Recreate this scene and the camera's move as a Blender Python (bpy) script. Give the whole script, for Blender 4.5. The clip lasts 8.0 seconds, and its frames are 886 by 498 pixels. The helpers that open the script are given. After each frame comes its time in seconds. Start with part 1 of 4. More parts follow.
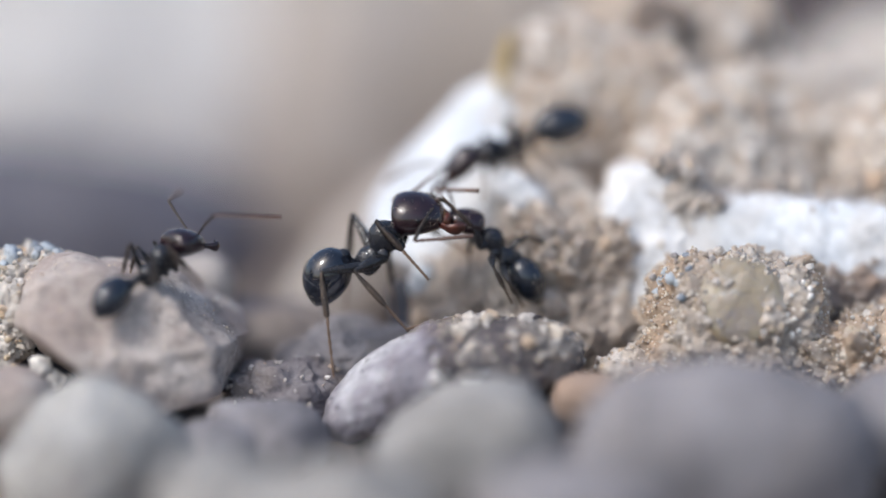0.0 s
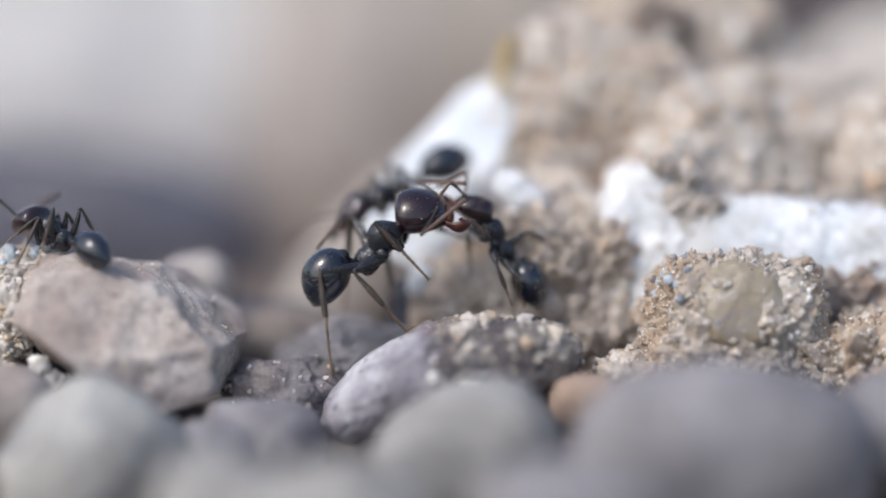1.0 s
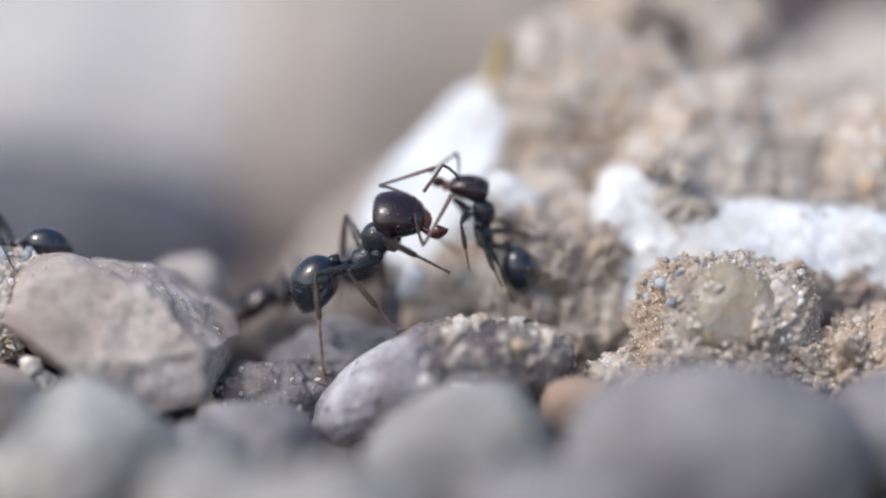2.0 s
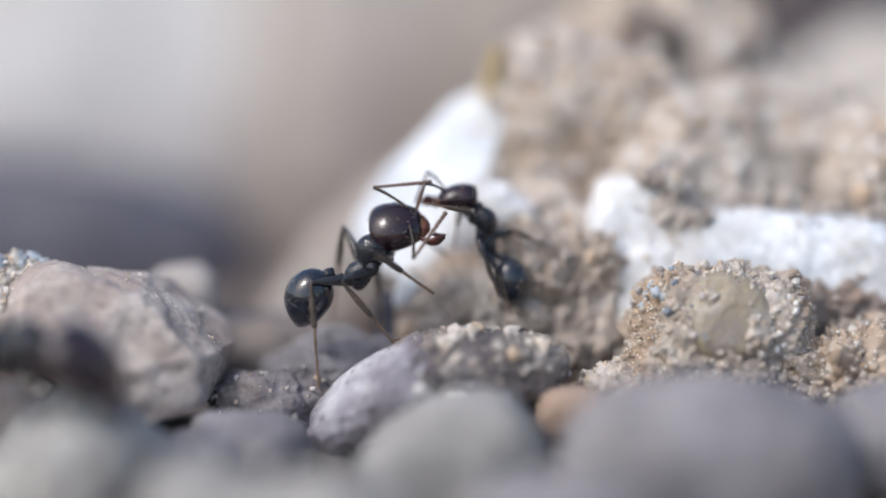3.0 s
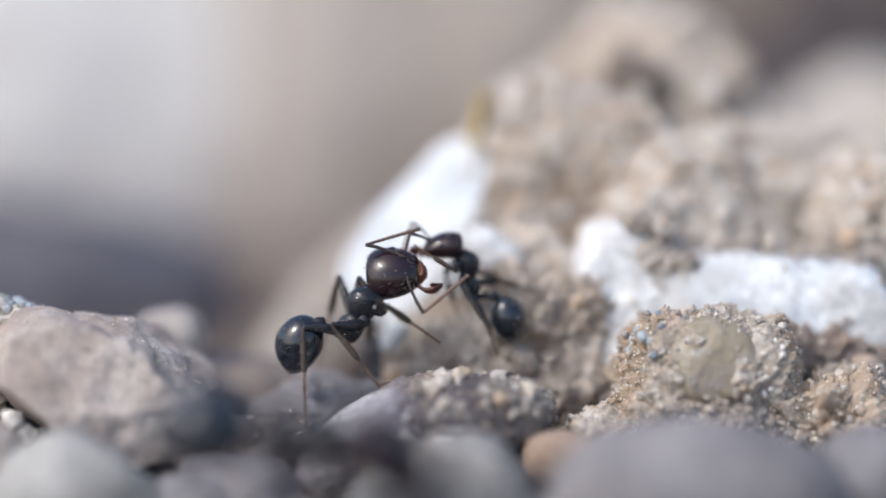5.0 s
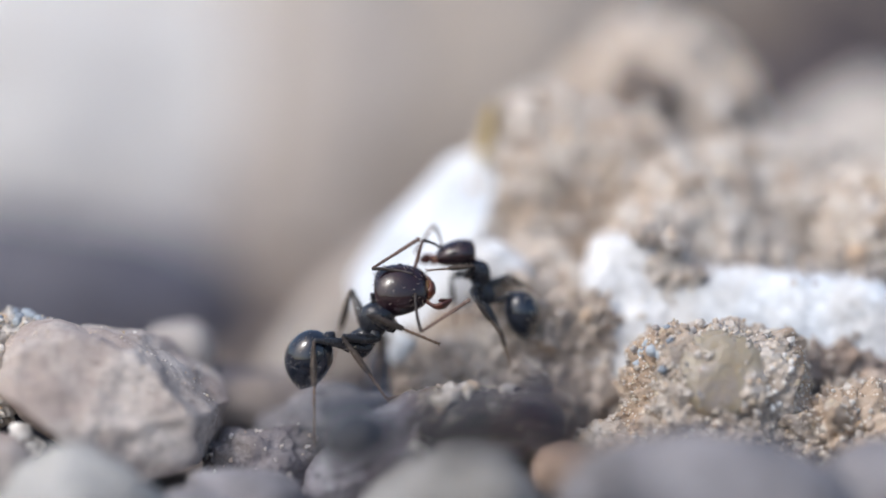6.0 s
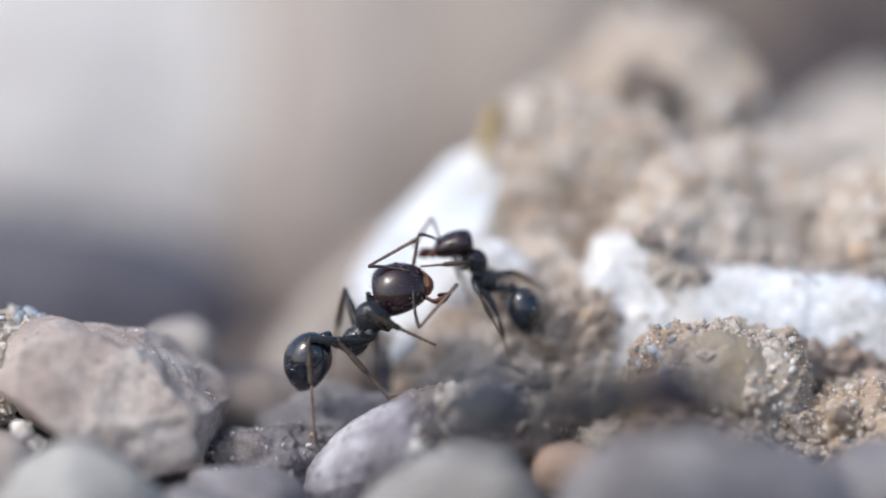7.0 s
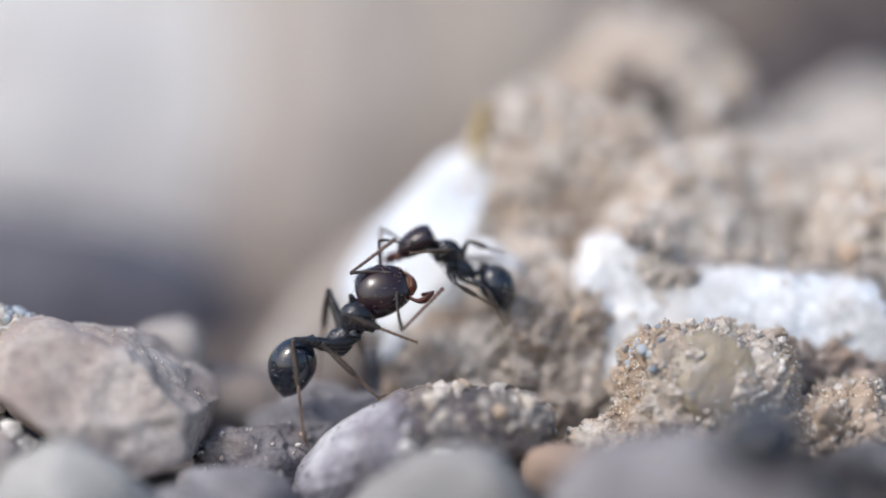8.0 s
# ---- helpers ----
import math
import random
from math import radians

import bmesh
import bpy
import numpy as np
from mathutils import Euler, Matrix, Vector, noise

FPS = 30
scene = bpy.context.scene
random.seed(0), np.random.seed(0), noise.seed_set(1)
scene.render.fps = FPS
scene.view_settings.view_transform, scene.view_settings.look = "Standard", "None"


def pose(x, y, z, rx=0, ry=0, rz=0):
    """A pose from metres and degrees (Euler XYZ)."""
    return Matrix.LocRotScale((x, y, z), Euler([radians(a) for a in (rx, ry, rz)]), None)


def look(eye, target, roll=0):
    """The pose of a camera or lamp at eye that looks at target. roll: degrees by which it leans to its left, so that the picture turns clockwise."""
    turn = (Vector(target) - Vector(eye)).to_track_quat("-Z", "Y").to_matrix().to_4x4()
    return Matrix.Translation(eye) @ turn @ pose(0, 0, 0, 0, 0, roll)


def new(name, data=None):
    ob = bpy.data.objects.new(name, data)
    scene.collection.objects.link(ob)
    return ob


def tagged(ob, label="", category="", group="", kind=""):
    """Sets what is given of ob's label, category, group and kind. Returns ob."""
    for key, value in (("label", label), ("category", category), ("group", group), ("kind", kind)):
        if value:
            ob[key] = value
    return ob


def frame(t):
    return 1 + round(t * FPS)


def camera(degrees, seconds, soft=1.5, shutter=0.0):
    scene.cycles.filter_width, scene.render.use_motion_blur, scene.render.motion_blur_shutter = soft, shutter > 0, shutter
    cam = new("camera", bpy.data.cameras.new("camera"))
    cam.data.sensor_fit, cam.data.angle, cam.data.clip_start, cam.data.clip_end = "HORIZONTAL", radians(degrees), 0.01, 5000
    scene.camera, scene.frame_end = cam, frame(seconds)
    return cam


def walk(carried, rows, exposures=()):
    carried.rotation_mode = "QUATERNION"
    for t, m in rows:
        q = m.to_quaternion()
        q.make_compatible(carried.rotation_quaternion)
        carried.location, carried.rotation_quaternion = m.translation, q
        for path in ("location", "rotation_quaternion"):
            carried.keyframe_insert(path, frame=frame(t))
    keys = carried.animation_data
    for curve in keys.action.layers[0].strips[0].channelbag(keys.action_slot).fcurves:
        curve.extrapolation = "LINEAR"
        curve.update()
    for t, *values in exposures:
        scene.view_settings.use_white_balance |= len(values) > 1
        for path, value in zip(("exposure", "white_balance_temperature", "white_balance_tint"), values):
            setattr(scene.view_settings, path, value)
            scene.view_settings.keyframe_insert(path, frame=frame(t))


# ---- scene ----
MM = 0.001

# ---- camera: a macro lens on a head that tilts and leans, from one place ----
EYE = (0.0, -0.146722, 0.037187)
cam = camera(11.94, 8.0, soft=1.7)
cam.data.dof.use_dof = True
cam.data.dof.focus_distance = 0.1495
cam.data.dof.aperture_fstop = 8.7
cam.data.dof.aperture_blades = 0
walk(cam, [
    (0.0, look(EYE, (0.000000, -0.000000, 0.006000), -0.000)),
    (0.5, look(EYE, (-0.000038, 0.000001, 0.006004), 0.137)),
    (1.0, look(EYE, (0.000039, 0.000005, 0.006023), 0.205)),
    (1.5, look(EYE, (0.000150, 0.000009, 0.006042), 0.332)),
    (3.0, look(EYE, (0.000491, 0.000089, 0.006418), 0.458)),
    (3.5, look(EYE, (0.000654, 0.000141, 0.006666), 0.448)),
    (4.0, look(EYE, (0.000876, 0.000218, 0.007026), 0.437)),
    (4.5, look(EYE, (0.001033, 0.000322, 0.007514), 0.406)),
    (6.0, look(EYE, (0.000643, 0.000517, 0.008432), 0.526)),
    (6.5, look(EYE, (0.000549, 0.000519, 0.008444), 0.577)),
    (7.0, look(EYE, (0.000580, 0.000508, 0.008392), 0.672)),
    (7.5, look(EYE, (0.000735, 0.000501, 0.008356), 0.726)),
    (8.0, look(EYE, (0.000951, 0.000509, 0.008394), 0.739)),
])

# ---- light: open shade under a bright sky, a soft sun behind thin cloud ----
scene.view_settings.exposure = 0.41
world = bpy.data.worlds.new("sky")
scene.world = world
world.use_nodes = True
sky = world.node_tree.nodes.new("ShaderNodeTexSky")
sky.sky_type = "NISHITA"
sky.sun_disc = False
sky.sun_elevation = radians(48)
sky.sun_rotation = radians(-125)
sky.air_density = 1.0
sky.dust_density = 3.0
world.node_tree.links.new(sky.outputs[0], world.node_tree.nodes["Background"].inputs[0])
world.node_tree.nodes["Background"].inputs[1].default_value = 0.15

sun = new("sun", bpy.data.lights.new("sun", "SUN"))
sun.data.energy = 1.05
sun.data.angle = radians(7)
sun.data.color = (0.96, 0.99, 1.03)
sun.matrix_world = look((-0.6, -0.48, 0.84), (0, 0, 0))


# ---- materials ----
def nodes_of(name, roughness, specular=0.5):
    m = bpy.data.materials.new(name)
    m.use_nodes = True
    nt = m.node_tree
    b = nt.nodes["Principled BSDF"]
    b.inputs["Roughness"].default_value = roughness
    b.inputs["Specular IOR Level"].default_value = specular
    return m, nt, b


def noise_node(nt, vec, scale, detail=4.0, rough=0.55, warp=0.0):
    n = nt.nodes.new("ShaderNodeTexNoise")
    n.inputs["Scale"].default_value = scale
    n.inputs["Detail"].default_value = detail
    n.inputs["Roughness"].default_value = rough
    n.inputs["Distortion"].default_value = warp
    nt.links.new(vec, n.inputs["Vector"])
    return n.outputs["Fac"]


def ramp(nt, fac, stops):
    r = nt.nodes.new("ShaderNodeValToRGB")
    e = r.color_ramp.elements
    while len(e) < len(stops):
        e.new(0.5)
    for k, (p, c) in zip(e, stops):
        k.position, k.color = p, (*c, 1)
    nt.links.new(fac, r.inputs["Fac"])
    return r.outputs["Color"]


def mix(nt, fac, a, b, mode="MIX"):
    n = nt.nodes.new("ShaderNodeMix")
    n.data_type, n.blend_type = "RGBA", mode
    for sock, v in ((n.inputs[0], fac), (n.inputs[6], a), (n.inputs[7], b)):
        if isinstance(v, (int, float)):
            sock.default_value = v
        elif isinstance(v, tuple):
            sock.default_value = (*v, 1)
        else:
            nt.links.new(v, sock)
    return n.outputs[2]


def bump(nt, height, strength, distance, under=None):
    n = nt.nodes.new("ShaderNodeBump")
    n.inputs["Strength"].default_value = strength
    n.inputs["Distance"].default_value = distance
    nt.links.new(height, n.inputs["Height"])
    if under is not None:
        nt.links.new(under, n.inputs["Normal"])
    return n.outputs["Normal"]


def coords(nt):
    """Object coordinates, shifted by a random step for each object."""
    tc = nt.nodes.new("ShaderNodeTexCoord")
    info = nt.nodes.new("ShaderNodeObjectInfo")
    add = nt.nodes.new("ShaderNodeVectorMath")
    add.operation = "MULTIPLY_ADD"
    nt.links.new(info.outputs["Random"], add.inputs[0])
    add.inputs[1].default_value = (0.07, 0.05, 0.03)
    nt.links.new(tc.outputs["Object"], add.inputs[2])
    return add.outputs[0]


def rock(name, dark, mid, light, stain, stain_amount=0.5, speck=0.35, roughness=0.85, grain=3500.0, relief=1.0):
    """Weathered stone: broad stains, fine grain, specks of another mineral."""
    m, nt, b = nodes_of(name, roughness, 0.3)
    v = coords(nt)
    broad = noise_node(nt, v, 420, 5, 0.6, 0.4)
    col = ramp(nt, broad, ((0.3, dark), (0.5, mid), (0.68, light)))
    fine = noise_node(nt, v, grain, 6, 0.7)
    col = mix(nt, 0.55, col, ramp(nt, fine, ((0.3, (0.45, 0.45, 0.45)), (0.52, (1, 1, 1)), (0.75, (1.5, 1.5, 1.5)))), "MULTIPLY")
    patch = noise_node(nt, v, 230, 3, 0.5, 1.0)
    col = mix(nt, ramp(nt, patch, ((0.5, (0, 0, 0)), (0.62, (stain_amount,) * 3))), col, stain)
    vo = nt.nodes.new("ShaderNodeTexVoronoi")
    vo.inputs["Scale"].default_value = 1500
    nt.links.new(v, vo.inputs["Vector"])
    spots = ramp(nt, vo.outputs["Distance"], ((0.12, (speck,) * 3), (0.22, (0, 0, 0))))
    col = mix(nt, spots, col, tuple(0.45 * c for c in dark))
    nt.links.new(col, b.inputs["Base Color"])
    n = bump(nt, noise_node(nt, v, 900, 6, 0.65), 0.6 * relief, 0.00025)
    n = bump(nt, fine, 0.5 * relief, 0.00006, n)
    nt.links.new(n, b.inputs["Normal"])
    return m


def grit(name, stops, roughness=0.8):
    """Loose grains, each of a colour of its own."""
    m, nt, b = nodes_of(name, roughness, 0.4)
    geo = nt.nodes.new("ShaderNodeNewGeometry")
    v = coords(nt)
    n = len(stops)
    col = ramp(nt, geo.outputs["Random Per Island"], [(i / n, c) for i, c in enumerate(stops)])
    fine = noise_node(nt, v, 6000, 4, 0.6)
    col = mix(nt, 0.5, col, ramp(nt, fine, ((0.3, (0.5, 0.5, 0.5)), (0.7, (1.35, 1.35, 1.35)))), "MULTIPLY")
    nt.links.new(col, b.inputs["Base Color"])
    nt.links.new(bump(nt, fine, 0.5, 0.00004), b.inputs["Normal"])
    return m


def cuticle(name, col, tint, roughness=0.28, pits=5200.0, depth=0.25, coat=0.0, furrow=0.0, dust=0.0, gloss=0.55):
    """Insect shell: dark, glossy, finely pitted and furrowed, a little dusty."""
    m, nt, b = nodes_of(name, roughness, gloss)
    v = coords(nt)
    broad = noise_node(nt, v, 1600, 3, 0.5)
    col = ramp(nt, broad, ((0.35, col), (0.7, tint)))
    if dust:
        spots = noise_node(nt, v, 5200, 5, 0.75)
        col = mix(nt, ramp(nt, spots, ((0.56, (0, 0, 0)), (0.72, (dust,) * 3))), col, (0.30, 0.27, 0.24))
    nt.links.new(col, b.inputs["Base Color"])
    fine = noise_node(nt, v, pits, 3, 0.6)
    n = bump(nt, fine, depth, 0.00003)
    if furrow:
        along_body = nt.nodes.new("ShaderNodeMapping")
        along_body.inputs["Scale"].default_value = (0.22, 1.0, 1.0)
        nt.links.new(v, along_body.inputs["Vector"])
        n = bump(nt, noise_node(nt, along_body.outputs[0], 11000, 2, 0.5), furrow, 0.00005, n)
        cells = nt.nodes.new("ShaderNodeTexVoronoi")
        cells.inputs["Scale"].default_value = 13000
        nt.links.new(v, cells.inputs["Vector"])
        n = bump(nt, cells.outputs["Distance"], furrow * 0.7, 0.00005, n)
    nt.links.new(n, b.inputs["Normal"])
    if furrow > 0.3:
        nt.links.new(n, b.inputs["Coat Normal"])
    r = ramp(nt, noise_node(nt, v, 2600, 3), ((0.3, (roughness * 0.8,) * 3), (0.7, (roughness * 1.5,) * 3)))
    nt.links.new(r, b.inputs["Roughness"])
    b.inputs["Coat Weight"].default_value = coat
    b.inputs["Coat Roughness"].default_value = 0.08
    return m


PINK_STONE = rock("pinkish beige limestone", (0.31, 0.26, 0.235), (0.43, 0.375, 0.34), (0.53, 0.48, 0.445), (0.37, 0.29, 0.255), 0.45, 0.3)
GREY_STONE = rock("grey limestone", (0.245, 0.235, 0.222), (0.34, 0.328, 0.312), (0.43, 0.418, 0.40), (0.29, 0.27, 0.25), 0.4, 0.3)
GREEN_STONE = rock("pale greenish grey stone", (0.30, 0.29, 0.272), (0.395, 0.388, 0.37), (0.48, 0.472, 0.452), (0.35, 0.32, 0.30), 0.4, 0.25)
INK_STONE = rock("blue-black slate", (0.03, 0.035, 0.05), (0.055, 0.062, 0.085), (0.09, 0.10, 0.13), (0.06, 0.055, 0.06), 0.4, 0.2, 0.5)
LILAC_STONE = rock("lilac grey stone", (0.17, 0.16, 0.168), (0.25, 0.237, 0.247), (0.35, 0.335, 0.347), (0.36, 0.33, 0.32), 0.4, 0.4)
SHELL_STONE = rock("chalky lilac stone", (0.17, 0.155, 0.18), (0.34, 0.325, 0.36), (0.62, 0.625, 0.645), (0.17, 0.14, 0.15), 0.8, 0.6, 0.85, 3000.0, 1.5)
# dark tones hold the shade of the hollow below the pale boulder
HOLLOW_STONE = rock("stone in hollow-shade tones", (0.08, 0.08, 0.10), (0.13, 0.13, 0.16), (0.19, 0.19, 0.225), (0.12, 0.11, 0.11), 0.4, 0.2, 0.5)
BROWN_STONE = rock("dark brown stone", (0.05, 0.043, 0.048), (0.09, 0.078, 0.085), (0.15, 0.132, 0.138), (0.28, 0.235, 0.185), 0.6, 0.4)
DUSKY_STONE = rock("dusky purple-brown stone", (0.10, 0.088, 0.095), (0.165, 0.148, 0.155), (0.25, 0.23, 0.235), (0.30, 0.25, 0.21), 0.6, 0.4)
ORANGE_STONE = rock("orange sandstone", (0.32, 0.235, 0.18), (0.42, 0.32, 0.25), (0.50, 0.41, 0.34), (0.36, 0.25, 0.19), 0.4, 0.2)
OCHRE_STONE = rock("ochre stone", (0.40, 0.29, 0.12), (0.52, 0.40, 0.19), (0.60, 0.50, 0.30), (0.38, 0.26, 0.12), 0.4, 0.2)
WHITE_STONE = rock("white chalk", (0.66, 0.675, 0.70), (0.77, 0.78, 0.79), (0.83, 0.83, 0.83), (0.66, 0.62, 0.575), 0.5, 0.12, 0.8, 3000.0, 0.7)
SOILED_CHALK = rock("soiled chalk", (0.62, 0.67, 0.73), (0.74, 0.78, 0.82), (0.80, 0.825, 0.845), (0.62, 0.57, 0.51), 0.4, 0.12, 0.85, 2600.0, 0.8)
BEIGE_STONE = rock("smooth beige stone", (0.33, 0.295, 0.265), (0.43, 0.39, 0.355), (0.51, 0.47, 0.435), (0.36, 0.30, 0.26), 0.4, 0.2)
TAN_STONE = rock("tan boulder stone", (0.27, 0.235, 0.205), (0.35, 0.31, 0.275), (0.42, 0.38, 0.34), (0.30, 0.25, 0.21), 0.4, 0.2)
PALE_STONE = rock("pale grey stone", (0.72, 0.69, 0.65), (0.815, 0.79, 0.755), (0.86, 0.84, 0.81), (0.60, 0.53, 0.475), 0.5, 0.15)
SOIL = rock("dry crusted soil", (0.25, 0.20, 0.165), (0.46, 0.395, 0.335), (0.66, 0.61, 0.555), (0.44, 0.31, 0.205), 0.55, 0.5, 0.95, 2600.0, 1.6)
BANK_SOIL = rock("pale dry soil", (0.42, 0.38, 0.34), (0.61, 0.57, 0.52), (0.79, 0.77, 0.74), (0.53, 0.43, 0.335), 0.5, 0.5, 0.95, 2600.0, 1.6)
# soil with the shadow under the chalk slab put into its tones
SHADED_SOIL = rock("soil in shadow tones", (0.165, 0.132, 0.115), (0.27, 0.22, 0.195), (0.39, 0.335, 0.30), (0.38, 0.27, 0.195), 0.5, 0.4, 0.95, 2600.0, 1.5)
CRUST = rock("dark gritty crust", (0.06, 0.052, 0.056), (0.115, 0.102, 0.106), (0.23, 0.21, 0.208), (0.36, 0.32, 0.275), 0.55, 0.5, 0.95, 2600.0, 1.6)
GROUND = rock("dusty ground", (0.12, 0.095, 0.08), (0.22, 0.18, 0.155), (0.33, 0.28, 0.24), (0.17, 0.13, 0.11), 0.5, 0.5, 0.95, 2600.0, 1.5)
GRIT = grit("sand grains", ((0.42, 0.33, 0.25), (0.58, 0.50, 0.42), (0.30, 0.25, 0.22), (0.68, 0.63, 0.56), (0.48, 0.36, 0.25), (0.24, 0.22, 0.21), (0.52, 0.46, 0.41), (0.40, 0.37, 0.35)))
BANK_GRIT = grit("bank grains", ((0.62, 0.55, 0.47), (0.74, 0.70, 0.65), (0.50, 0.42, 0.35), (0.78, 0.76, 0.73), (0.60, 0.45, 0.32), (0.42, 0.37, 0.33), (0.68, 0.62, 0.55)))
PALE_GRIT = grit("pale grains", ((0.62, 0.54, 0.43), (0.72, 0.67, 0.59), (0.58, 0.42, 0.28), (0.66, 0.57, 0.42), (0.42, 0.35, 0.29), (0.75, 0.71, 0.65)), 0.9)
BLUE_GRIT = grit("blue-grey grains", ((0.36, 0.41, 0.46), (0.48, 0.53, 0.57), (0.25, 0.285, 0.33)))
BLACK = cuticle("black shell", (0.007, 0.010, 0.018), (0.012, 0.018, 0.030), 0.14, 4200.0, 0.10, 0.6, 0.07, 0.05, 0.55)
RUGGED = cuticle("furrowed black shell", (0.007, 0.009, 0.014), (0.015, 0.017, 0.024), 0.2, 4200.0, 0.7, 0.2, 0.42, 0.06, 0.5)
HEAD_RED = cuticle("dark red-brown shell", (0.010, 0.005, 0.009), (0.028, 0.010, 0.013), 0.13, 15000.0, 0.3, 0.4, 0.14, 0.03, 0.5)
RUST = cuticle("rust-brown jaw", (0.05, 0.012, 0.008), (0.15, 0.038, 0.018), 0.3, 6000.0, 0.3, 0.2, 0.3)
AMBER = cuticle("amber lip", (0.20, 0.10, 0.035), (0.36, 0.20, 0.07), 0.35, 6000.0, 0.2)
THIGH = cuticle("blue-black thigh", (0.007, 0.008, 0.011), (0.018, 0.017, 0.018), 0.24, 5200.0, 0.4, 0.2, 0.35, 0.04)
SHIN = cuticle("brown shin", (0.020, 0.014, 0.011), (0.062, 0.042, 0.029), 0.42, 6000.0, 0.5, 0.0, 0.5, 0.4)
FOOT = cuticle("straw brown foot", (0.085, 0.052, 0.032), (0.20, 0.13, 0.085), 0.5, 6000.0, 0.4, 0.0, 0.3, 0.5)
FEELER = cuticle("ruddy feeler", (0.085, 0.05, 0.04), (0.20, 0.12, 0.088), 0.42, 6000.0, 0.3, 0.0, 0.2, 0.4)
EYE_MAT = cuticle("black eye", (0.003, 0.003, 0.004), (0.006, 0.006, 0.008), 0.15, 20000.0, 0.3)
HAIR = cuticle("straw bristle", (0.26, 0.22, 0.17), (0.40, 0.34, 0.26), 0.45)


def crystal_material():
    m, nt, b = nodes_of("cloudy amber quartz", 0.4, 0.45)
    v = coords(nt)
    c = ramp(nt, noise_node(nt, v, 420, 5, 0.65, 1.2), ((0.30, (0.40, 0.355, 0.345)), (0.43, (0.47, 0.395, 0.28)), (0.53, (0.51, 0.45, 0.37)), (0.66, (0.74, 0.69, 0.63))))
    nt.links.new(c, b.inputs["Base Color"])
    b.inputs["Transmission Weight"].default_value = 0.3
    b.inputs["Subsurface Weight"].default_value = 0.5
    b.inputs["Subsurface Radius"].default_value = (1.0, 0.8, 0.5)
    b.inputs["Subsurface Scale"].default_value = 0.0008
    nt.links.new(bump(nt, noise_node(nt, v, 1800, 5, 0.6), 0.15, 0.00006), b.inputs["Normal"])
    return m


CRYSTAL = crystal_material()


# ---- mesh helpers ----
def part(name, bm, material, parent=None, label="", kind=""):
    """Links a bmesh as one smooth mesh object, under a thing or under a part."""
    me = bpy.data.meshes.new(name)
    bm.normal_update()
    bm.to_mesh(me)
    bm.free()
    me.polygons.foreach_set("use_smooth", [True] * len(me.polygons))
    me.materials.append(material)
    ob = new(name, me)
    ob.parent = parent
    return tagged(ob, label, kind=kind)


def spline(keys, values, at):
    """Smooth curve through the rows of values at the numbers in keys."""
    k, v, at = np.array(keys, float), np.array(values, float), np.atleast_1d(np.array(at, float))
    if v.ndim == 1:
        v = v[:, None]
    slope = np.gradient(v, k, axis=0) if len(k) > 2 else np.repeat((v[1:] - v[:1]) / (k[1] - k[0]), 2, 0)
    i = np.clip(np.searchsorted(k, at, "right") - 1, 0, len(k) - 2)
    h = (k[i + 1] - k[i])[:, None]
    s = np.clip((at - k[i])[:, None] / h, 0, 1)
    a, b = v[i], v[i + 1]
    return (2 * s**3 - 3 * s**2 + 1) * a + (s**3 - 2 * s**2 + s) * h * slope[i] + (3 * s**2 - 2 * s**3) * b + (s**3 - s**2) * h * slope[i + 1]


def rings(bm, loops):
    """Skins a row of closed loops of points and shuts both ends."""
    made = [[bm.verts.new(p) for p in loop] for loop in loops]
    n = len(made[0])
    for a, b in zip(made, made[1:]):
        for i in range(n):
            bm.faces.new((a[i], a[(i + 1) % n], b[(i + 1) % n], b[i]))
    bm.faces.new(made[0][::-1])
    bm.faces.new(made[-1])
    return bm


def loft(sections, steps=24, seg=20, scale=1.0, bm=None):
    """A body along x: sections of (x, mid height, half width, half height), in millimetres."""
    bm = bm or bmesh.new()
    s = np.array(sections, float) * MM * scale
    u = np.linspace(0, 1, len(s))
    q = spline(u, s, np.linspace(0, 1, steps))
    q[:, 2:] = np.maximum(q[:, 2:], 0.012 * MM * scale)
    loops = [[(x, ry * math.cos(a), z + rz * math.sin(a)) for a in np.linspace(0, 2 * math.pi, seg, False)] for x, z, ry, rz in q]
    return rings(bm, loops)


def tube(path, radii, steps=16, seg=8, bm=None, flat=1.0):
    """A tapering rod through the points of path, in millimetres."""
    bm = bm or bmesh.new()
    u = np.linspace(0, 1, len(path))
    at = np.linspace(0, 1, steps)
    p = spline(u, np.array(path, float) * MM, at)
    r = np.interp(at, np.linspace(0, 1, len(radii)), radii) * MM
    loops = []
    side = Vector((0.1, 1, 0.05))
    for i in range(steps):
        way = Vector(p[min(i + 1, steps - 1)] - p[max(i - 1, 0)]).normalized()
        side = (side - way * side.dot(way)).normalized()
        up = way.cross(side)
        c = Vector(p[i])
        loops.append([c + side * (math.cos(a) * r[i] * flat) + up * (math.sin(a) * r[i]) for a in np.linspace(0, 2 * math.pi, seg, False)])
    return rings(bm, loops)


def ellipsoid(bm, centre, radii, sub=3):
    m = Matrix.Translation(Vector(centre) * MM) @ Matrix.Diagonal((*[r * MM for r in radii], 1))
    bmesh.ops.create_icosphere(bm, subdivisions=sub, radius=1.0, matrix=m)
    return bm


ICO = {}


def ico(sub):
    if sub not in ICO:
        bm = bmesh.new()
        bmesh.ops.create_icosphere(bm, subdivisions=sub, radius=1.0)
        ICO[sub] = (np.array([v.co[:] for v in bm.verts]), [tuple(v.index for v in f.verts) for f in bm.faces])
        bm.free()
    return ICO[sub]


